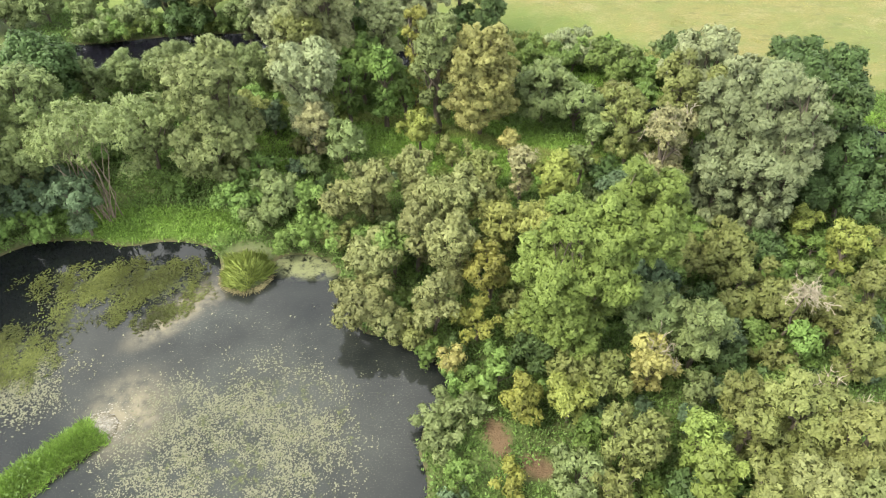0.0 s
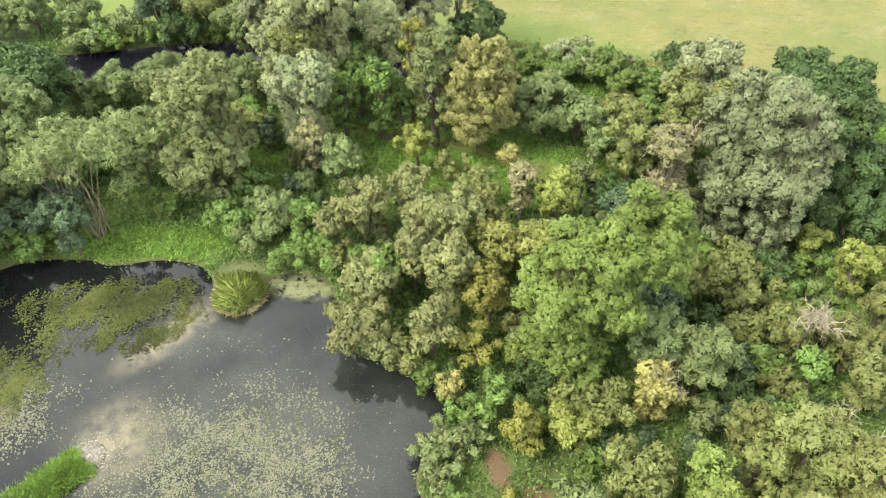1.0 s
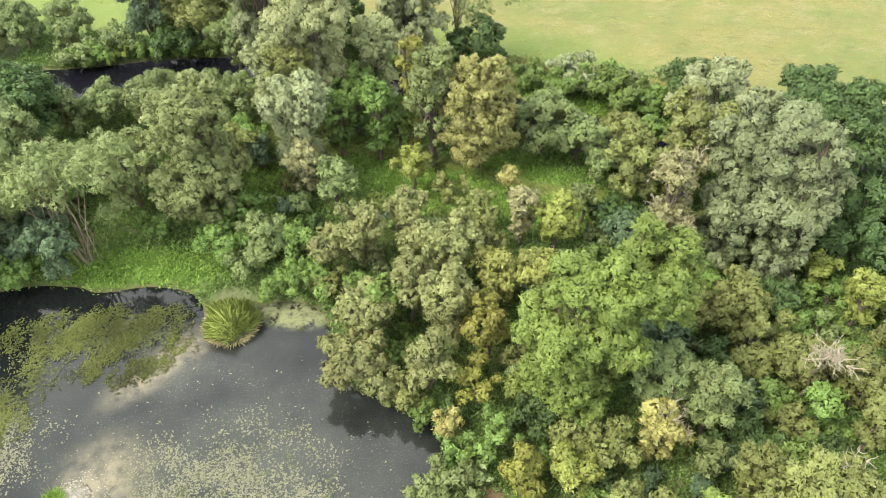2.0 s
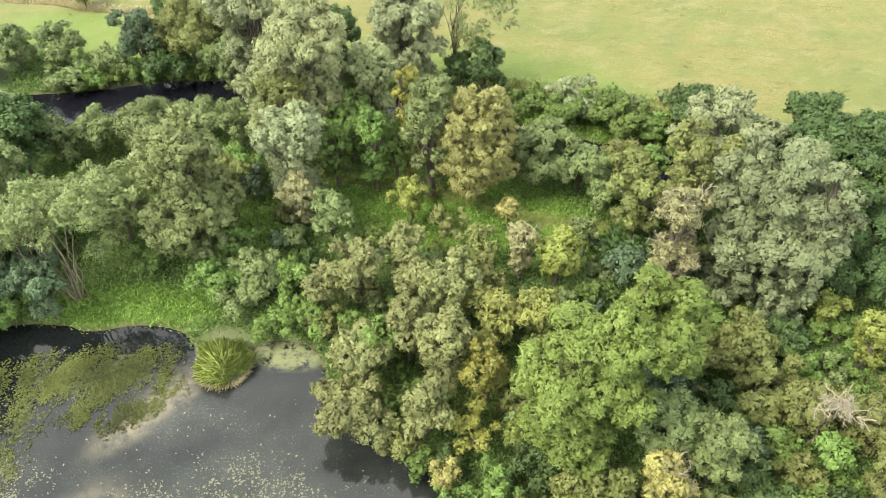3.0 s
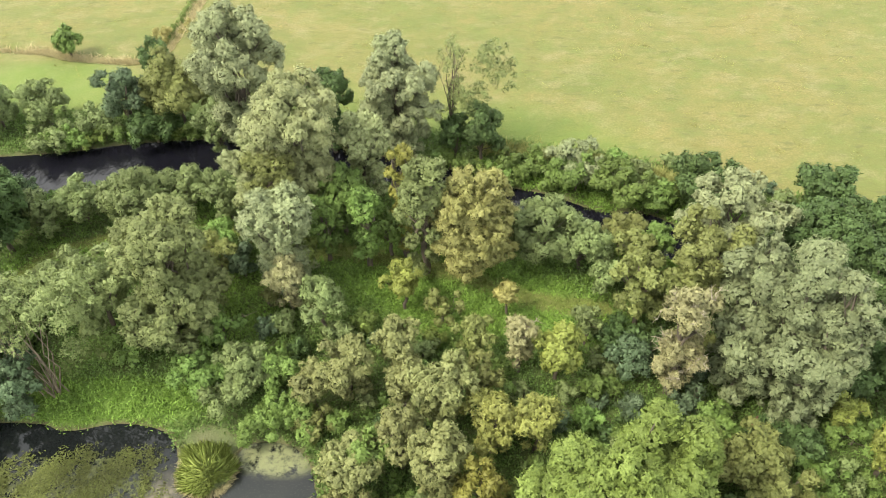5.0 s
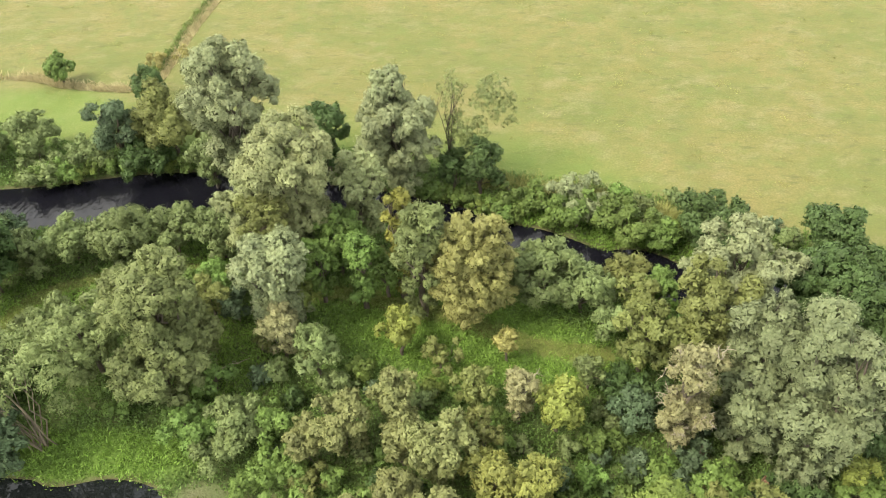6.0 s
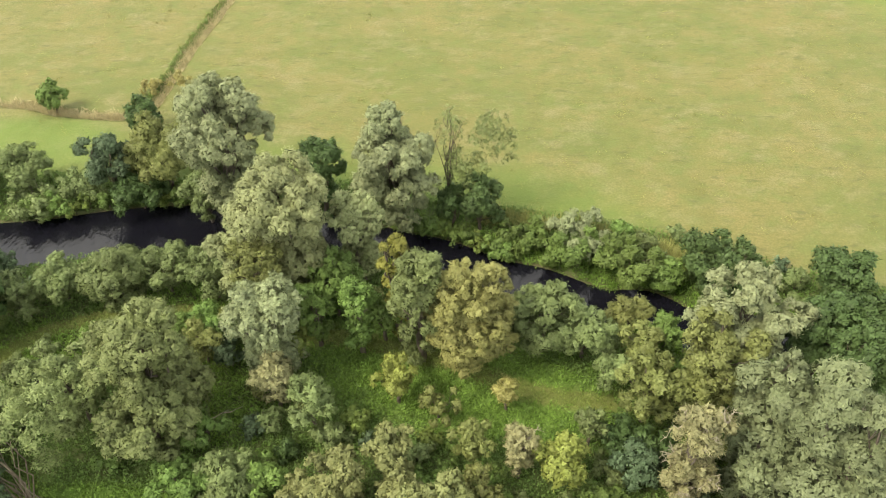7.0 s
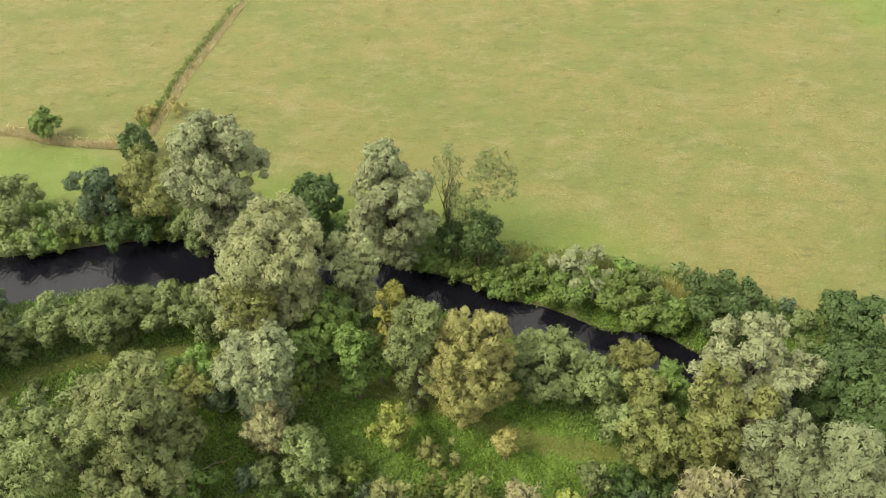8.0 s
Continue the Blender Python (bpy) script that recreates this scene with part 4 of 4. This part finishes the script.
def sedge_clump(x, y, spread, height):
    """A tussock of narrow blades that fan up and out from one foot."""
    rng = np.random.RandomState(52)
    root = tagged(new("sedge_clump"), "bright green domed clump of sedge at the pond's edge", "plant")
    g = max(float(land(np.array([x]), np.array([y]))[0]), 0.0)
    root.location = (x, y, g)
    n = 5200
    q, a = np.sqrt(rng.uniform(0, 1, n)), rng.uniform(0, 6.283, n)
    wide = spread * (0.95 + 0.13 * np.sin(3 * a + 1) + 0.1 * np.sin(5 * a + 2) + 0.08 * np.sin(8 * a))
    out = np.stack([np.cos(a), np.sin(a), 0 * a], -1)
    base = out * (q * wide)[:, None] + np.stack([rng.normal(0, 0.06, n), rng.normal(0, 0.06, n), height * (1 - q ** 2) * rng.uniform(0.1, 0.75, n) * (0.75 + 0.35 * np.sin(4 * a + 3 * q))], -1)
    axis = unit(out * (0.25 + 0.6 * q)[:, None] + rng.normal(0, 0.22, (n, 3)) + np.array([0, 0, 0.9]))
    lit = unit(out * (0.2 + 0.8 * q)[:, None] + np.array([0, 0, 0.7]) + rng.normal(0, 0.25, (n, 3)))
    side = unit(np.cross(axis, rng.normal(0, 1, (n, 3))))
    v, f = leaf_triangles(base, axis, unit(np.cross(side, axis) * np.sign((np.cross(side, axis) * lit).sum(1, keepdims=True))), height * rng.uniform(0.35, 0.7, n), rng.uniform(0.05, 0.085, n))
    mesh_object("tuft", v, f, 3, LEAF["sedge"], root, face_tone=rng.uniform(0, 1, n), flat=False, normals=np.repeat(lit, 3, 0))
    n = 700
    a, q = rng.uniform(0, 6.283, n), rng.uniform(0.85, 1.12, n) * spread
    base = np.stack([np.cos(a) * q, np.sin(a) * q, np.full(n, 0.02 - g) + rng.uniform(0, 0.1, n)], -1)
    axis = unit(np.stack([np.cos(a), np.sin(a), 0.15 + 0 * a], -1) + rng.normal(0, 0.4, (n, 3)) * np.array([1, 1, 0.3]))
    v, f = leaf_triangles(base, axis, unit(rng.normal(0, 0.3, (n, 3)) + np.array([0, 0, 1.0])), rng.uniform(0.25, 0.5, n), rng.uniform(0.04, 0.08, n))
    mesh_object("dead_tuft", v, f, 3, LEAF["reed"], root, "brown dead blades round the foot", face_tone=rng.uniform(0, 0.5, n))


sedge_clump(-14.95, 36.15, 1.65, 1.2)
# broad browning willow, leafy to the ground
plant("brown", 2.2, 52.6, 10.6, 3.1, 0.3, clusters=[(2.2, 52.6, 10.6, 3.0, 2.6, 40), (2.2, 52.4, 7.0, 3.0, 0.4, 26)], thick=0.16, fork_at=1.2)


def lying_wood(name, label, a, b, thick, material, twigs):
    rng = np.random.RandomState(31 + twigs)
    a, b = np.array(a, float), np.array(b, float)
    root = tagged(new(name), label, "branch")
    root.location = a
    v, f = tube(bent((0, 0, 0), b - a, rng, 0, 6, 0.04), np.linspace(thick, thick * 0.35, 6), 7)
    mesh_object("stem", v, f, 3, material, root, flat=False)
    for _ in range(twigs):
        v, f = bare_twigs(rng, (b - a) * rng.uniform(0.2, 0.9), 0.6, 1, thick * 0.4, 0.6)
        mesh_object("twig", v, f, 3, material, root, flat=False)


lying_wood("broken_trunk", "red-brown snapped trunk beside silver willows", (19.9, 38.9, 0.2), (19.3, 38.2, 3.1), 0.16, BARK_RED, 3)
lying_wood("fallen_branch", "pale fallen branch lying on green herbs", (-16.2, 47.6, 0.75), (-14.0, 48.6, 0.85), 0.05, BARK_PALE, 2)
lying_wood("bare_snag", "bleached leafless snag among low willows", (-6.2, 44.2, 0.3), (-6.0, 44.5, 1.9), 0.06, BARK_PALE, 9)


# ---------------------------------------------------------------- thicket between the larger trees
def thicket(count, west=-40, east=34, south=17, north=66, big=1.0, seed=88, kinds=("greyg", "green", "olive", "green", "greyg", "bluedark", "lightg")):
    rng = np.random.RandomState(seed)
    made = tries = 0
    while made < count and tries < 6000:
        tries += 1
        x, y, r = rng.uniform(west, east), rng.uniform(south, north), rng.uniform(0.8, 1.35) * big
        px, py = np.array([x]), np.array([y])
        if abs(x) > 12 + 0.5 * y or not allowed(px, py, 0.9)[0] or ellipse(px, py, 2.0, 50.6, 11.0, 4.6, -0.25, 0.3)[0] > 0.3 or ellipse(px, py, -23, 41, 7.5, 2.4)[0] > 0.3:
            continue
        if seg_distance(px, py, MOWN)[0][0] < 1.8 or ellipse(px, py, 3.6, 21.9, 3.0, 2.6)[0] > 0.3:
            continue
        if any(math.hypot(x - a, y - b) < 0.52 * q + 0.52 * r for a, b, q in PLANTED):
            continue
        plant(kinds[rng.randint(len(kinds))], round(x, 1), round(y, 1), 0.4 + r * rng.uniform(1.2, 2.0), r)
        made += 1


# ---------------------------------------------------------------- low growth
def allowed(x, y, reach=0.2):
    """Where wild growth stands: on land, off the path, the bare earth and the pasture."""
    ok = (pond_gap(x, y) > reach) & (river_gap(x, y) > reach) & (field_gap(x, y) < 0.6)
    ok &= seg_distance(x, y, MOWN)[0] > 0.75
    ok &= (ellipse(x, y, 2.6, 22.9, 0.75, 1.2, 0.3) < 0.4) & (ellipse(x, y, 5.1, 20.6, 1.1, 0.8, 0.2) < 0.4) & (ellipse(x, y, -20.7, 24.0, 1.5, 1.6) < 0.5) & (ellipse(x, y, -15.1, 36.5, 2.4, 2.5) < 0.5) & (ellipse(x, y, 16.75, 40.3, 0.5, 2.0) < 0.5)
    return ok


def scatter(name, label, category, material, x, y, height, per, length, width, seed, lean=0.5, spread=0.2):
    """Low plants as one sheet of leaves: a clump at each place."""
    rng = np.random.RandomState(seed)
    n = len(x) * per
    X, Y, H = np.repeat(x, per) + rng.normal(0, spread, n), np.repeat(y, per) + rng.normal(0, spread, n), np.repeat(height, per)
    base = np.stack([X, Y, land(X, Y) + H * rng.uniform(0, 1, n) - 0.02], -1)
    axis = unit(np.stack([rng.normal(0, lean, n), rng.normal(0, lean, n), rng.uniform(0.15, 1.0, n)], -1))
    normal = unit(rng.normal(0, 0.6, (n, 3)) + np.array([0, 0, 0.8]))
    v, f = leaf_triangles(base, axis, normal, length * rng.uniform(0.6, 1.35, n), width * rng.uniform(0.7, 1.3, n))
    t = np.clip(0.45 * np.repeat(rng.uniform(0, 1, len(x)), per) + 0.55 * rng.uniform(0, 1, n), 0, 1)
    LEAVES[0] += n
    ob = mesh_object(name, v, f, 3, material, face_tone=t)
    return tagged(ob, label, category, kind="stuff")


def low_growth():
    rng = np.random.RandomState(5)
    x, y = rng.uniform(-44, 40, 80000), rng.uniform(17, 75, 80000)
    seen = (np.abs(x) < 14 + 0.56 * y) & allowed(x, y)
    x, y = x[seen], y[seen]
    lush = np.maximum(ellipse(x, y, -23, 41, 7, 2.0), ellipse(x, y, 1.5, 51.0, 11.5, 4.5, -0.25, 0.5))
    lush = np.maximum.reduce([lush, smooth(3.0, 1.5, river_gap(x, y)) * (x > -5), ellipse(x, y, -15.5, 49.0, 3.6, 5.0, 0.1, 0.5), ellipse(x, y, -20.5, 58.0, 5.0, 2.6, 0, 0.5), ellipse(x, y, -31, 54, 4, 3, 0, 0.5)]) > rng.uniform(0.2, 0.9, len(x))
    tall = 0.12 + 0.55 * np.clip(0.5 + 0.9 * waves(x, y, 0.9, 21), 0, 1)
    clear = ellipse(x, y, 1.5, 51.0, 11.5, 4.5, -0.25, 0.5)
    tall = tall * (1 - 0.55 * clear)
    m = ~lush
    scatter("undergrowth", "tangle of nettles, brambles and herbs under trees", "undergrowth", LEAF["herb"], x[m], y[m], tall[m] * 1.15, 6, 0.2, 0.13, 6)
    scatter("bank_herbs", "bright green waterside herbs and grass", "herbs", LEAF["bankherb"], x[lush], y[lush], tall[lush] * 0.8, 8, 0.26, 0.1, 7)
    # short grass of the mown path
    k = rng.uniform(0, len(MOWN) - 1, 3000)
    px, py = np.interp(k, np.arange(len(MOWN)), MOWN[:, 0]) + rng.normal(0, 0.45, 3000), np.interp(k, np.arange(len(MOWN)), MOWN[:, 1]) + rng.normal(0, 0.45, 3000)
    scatter("path_grass", "short trodden grass of the mown path", "grass", LEAF["lightg"], px, py, np.full(3000, 0.02), 8, 0.14, 0.05, 12, 0.9, 0.12)
    # spit
    s, o = rng.uniform(0, 1, 2600), rng.normal(0, 0.5, 2600)
    line = curve_through([tuple(p) for p in SPIT], False, 10)
    k = s * (len(line) - 1)
    px, py = np.interp(k, np.arange(len(line)), line[:, 0]) + o * 0.75, np.interp(k, np.arange(len(line)), line[:, 1]) - o * 0.75
    ok = (pond_gap(px, py) > 0.12) & (ellipse(px, py, -20.9, 24.1, 1.35, 1.35) < 0.5)
    scatter("spit_grass", "bright green grass on the narrow spit", "grass", LEAF["bankherb"], px[ok], py[ok], np.full(ok.sum(), 0.12), 14, 0.5, 0.07, 8, 0.6)
    # tall dry reeds along the ditch, dead stalks by the hedge
    k = rng.uniform(2, len(DITCH) - 3, 2300)
    px, py = np.interp(k, np.arange(len(DITCH)), DITCH[:, 0]) + rng.normal(0, 0.24, 2300), np.interp(k, np.arange(len(DITCH)), DITCH[:, 1]) + rng.normal(0, 0.24, 2300)
    scatter("ditch_reeds", "dry straw-coloured reeds lining the ditch", "reeds", LEAF["reed"], px, py, np.full(len(px), 0.1), 7, 0.6, 0.07, 9, 0.45, 0.16)
    k = rng.uniform(16, len(DITCH) - 3, 380)
    px, py = np.interp(k, np.arange(len(DITCH)), DITCH[:, 0]) - 0.6 + rng.normal(0, 0.25, 380), np.interp(k, np.arange(len(DITCH)), DITCH[:, 1]) + rng.normal(0, 0.3, 380)
    scatter("ditch_herbs", "dark green weeds along the ditch", "herbs", LEAF["hedge"], px, py, rng.uniform(0.1, 0.55, 380), 12, 0.24, 0.14, 13, 0.6, 0.2)
    px = np.concatenate([rng.normal(18.7, 1.0, 160), rng.uniform(3, 16, 260), rng.normal(-8, 1.2, 140)])
    py = np.interp(px, [-12, -8, -4, 3, 5.7, 14, 18.6, 24], [70, 69.5, 68.5, 68.3, 68.0, 66.1, 63.6, 63]) + rng.normal(0, 0.5, len(px))
    scatter("dead_stalks", "red-brown dead stalks at the pasture's edge", "dry grass", LEAF["brown"], px, py, np.full(len(px), 0.5), 14, 0.7, 0.06, 10, 0.35, 0.25)
    # pasture tussocks
    x, y = rng.uniform(-66, 66, 2400), rng.uniform(60, 128, 2400)
    keep = (field_gap(x, y) > 0.5) & (waves(x, y, 0.5, 31) + 0.5 * waves(x, y, 2.0, 32) > rng.uniform(-0.5, 0.9, len(x)))
    scatter("pasture_tussocks", "rough yellow-green pasture grass in tussocks", "grass", LEAF["fieldgrass"], x[keep], y[keep], np.full(keep.sum(), 0.02), 22, 0.2, 0.06, 11, 1.4, 0.3)


def river_fringe():
    # low brambles hanging over the river's north edge
    rng = np.random.RandomState(46)
    for k in range(9, 42):
        p, q = RIVER_LINE[k], RIVER_LINE[k + 1] - RIVER_LINE[k - 1]
        side = np.array([-q[1], q[0]]) / np.linalg.norm(q)
        at = p + side * (RIVER_HALF[k] + rng.uniform(0.15, 0.7))
        plant(("hedge", "green", "lightg", "hedge")[rng.randint(4)], round(at[0], 1), round(at[1], 1), rng.uniform(1.3, 2.3), rng.uniform(0.95, 1.4))


river_fringe()
thicket(28, 12, 27, 24, 46, 1.45, 89, ("dark", "bluedark", "hedge", "olive", "green"))
thicket(100)
thicket(120, -12, 30, 17, 47, 0.82, 90, ("green", "hedge", "dark", "greyg", "green", "bluedark", "hedge"))
low_growth()


# ---------------------------------------------------------------- on the pond
def lily_pads():
    rng = np.random.RandomState(15)
    x, y = rng.uniform(-33, -3, 130000), rng.uniform(11, 36, 130000)
    zone = np.maximum.reduce([0.5 * ellipse(x, y, -13.2, 21.3, 6.2, 5.8, 0.3, 0.6), 0.14 * ellipse(x, y, -11, 26.3, 4.0, 2.6, -0.2, 0.7), 0.4 * ellipse(x, y, -27.2, 26.3, 3.2, 2.3, 0.3, 0.6),
                              0.007 * ellipse(x, y, -15, 28, 12, 4.5, 0.1, 0.7), 0.03 * ellipse(x, y, -26.5, 33.5, 2.5, 2.5, 0, 0.6)])
    patch = 0.6 + 0.8 * waves(x, y, 1.0, 41) + 0.9 * waves(x, y, 3.2, 42)
    keep = (pond_gap(x, y) < -0.3) & (2.3 * zone * np.clip(patch, 0.05, 1.6) > rng.uniform(0, 1, len(x)))
    x, y = x[keep], y[keep]
    n = len(x)
    t = np.linspace(0, 2 * np.pi, 6, endpoint=False)[None, :]
    r = rng.uniform(0.032, 0.092, (n, 1)) * rng.uniform(0.55, 1.3, (n, 6))
    turn, squash = rng.uniform(0, 6.28, (n, 1)), rng.uniform(0.35, 0.8, (n, 1))
    u, w = r * np.cos(t), r * np.sin(t) * squash
    vx, vy = x[:, None] + u * np.cos(turn) - w * np.sin(turn), y[:, None] + u * np.sin(turn) + w * np.cos(turn)
    vz = np.repeat(0.006 + 0.02 * rng.uniform(0, 1, (n, 1)), 6, 1) + rng.uniform(0, 0.006, (n, 6))
    v = np.stack([vx, vy, vz], -1).reshape(-1, 3)
    ob = mesh_object("lily_pads", v, np.arange(6 * n), 6, PAD, face_tone=rng.uniform(0, 1, n))
    tagged(ob, "scattered pale yellow-green lily leaves on still water", "water lilies", kind="stuff")


def pebbles():
    rng = np.random.RandomState(16)
    pieces, tones = [], []
    for _ in range(620):
        a, q = rng.uniform(0, 6.28), math.sqrt(rng.uniform(0, 1))
        x, y = -20.8 + 1.45 * q * math.cos(a), 23.9 + 1.5 * q * math.sin(a)
        v, f = blob(rng, rng.uniform(0.03, 0.075), 4, 6)
        z = max(float(land(np.array([x]), np.array([y]))[0]), -0.03)
        pieces.append((v * np.array([1.2, 0.9, 0.6]) + np.array([x, y, z]), f))
        tones.append(np.full(len(f) // 3, rng.uniform(0, 1)))
    v, f = joined(pieces)
    tagged(mesh_object("pebbles", v, f, 3, STONE, face_tone=np.concatenate(tones), flat=False), "pale rounded pebbles at the spit's tip", "stones", kind="stuff")


def water_weed():
    rng = np.random.RandomState(19)
    x, y = rng.uniform(-34, -16, 26000), rng.uniform(24, 38, 26000)
    zone = np.maximum.reduce([0.95 * ellipse(x, y, -23.5, 35.4, 6.4, 2.1, 0.05, 0.6), 0.75 * ellipse(x, y, -21.5, 32.8, 3.0, 1.6, 0.1, 0.6), 0.9 * ellipse(x, y, -30.2, 28.2, 4.0, 2.8, 0.2, 0.6),
                              0.35 * ellipse(x, y, -27, 32.5, 1.8, 2.8, 0.3, 0.6)])
    keep = (pond_gap(x, y) < -0.35) & (zone * np.clip(0.55 + 0.9 * waves(x, y, 1.5, 61) + 0.7 * waves(x, y, 4.0, 62), 0, 1.5) > rng.uniform(0.1, 0.9, len(x)))
    x, y = x[keep], y[keep]
    n = len(x) * 5
    X, Y = np.repeat(x, 5) + rng.normal(0, 0.14, n), np.repeat(y, 5) + rng.normal(0, 0.14, n)
    base = np.stack([X, Y, rng.uniform(0.004, 0.09, n)], -1)
    axis = unit(np.stack([rng.normal(0, 1, n), rng.normal(0, 1, n), rng.uniform(0, 0.25, n)], -1))
    normal = unit(rng.normal(0, 0.25, (n, 3)) + np.array([0, 0, 1.0]))
    v, f = leaf_triangles(base, axis, normal, rng.uniform(0.1, 0.24, n), rng.uniform(0.05, 0.11, n))
    tones = np.clip(0.6 * np.repeat(0.42 + 0.7 * waves(x, y, 1.1, 63) + 0.45 * smooth(-22.5, -27.5, x) + rng.normal(0, 0.15, len(x)), 5) + 0.4 * rng.uniform(0, 1, n), 0, 1)
    tagged(mesh_object("water_weed", v, f, 3, LEAF["weed"], face_tone=tones), "olive-green weed mats floating on the pond", "water weed", kind="stuff")


lily_pads()
water_weed()
pebbles()
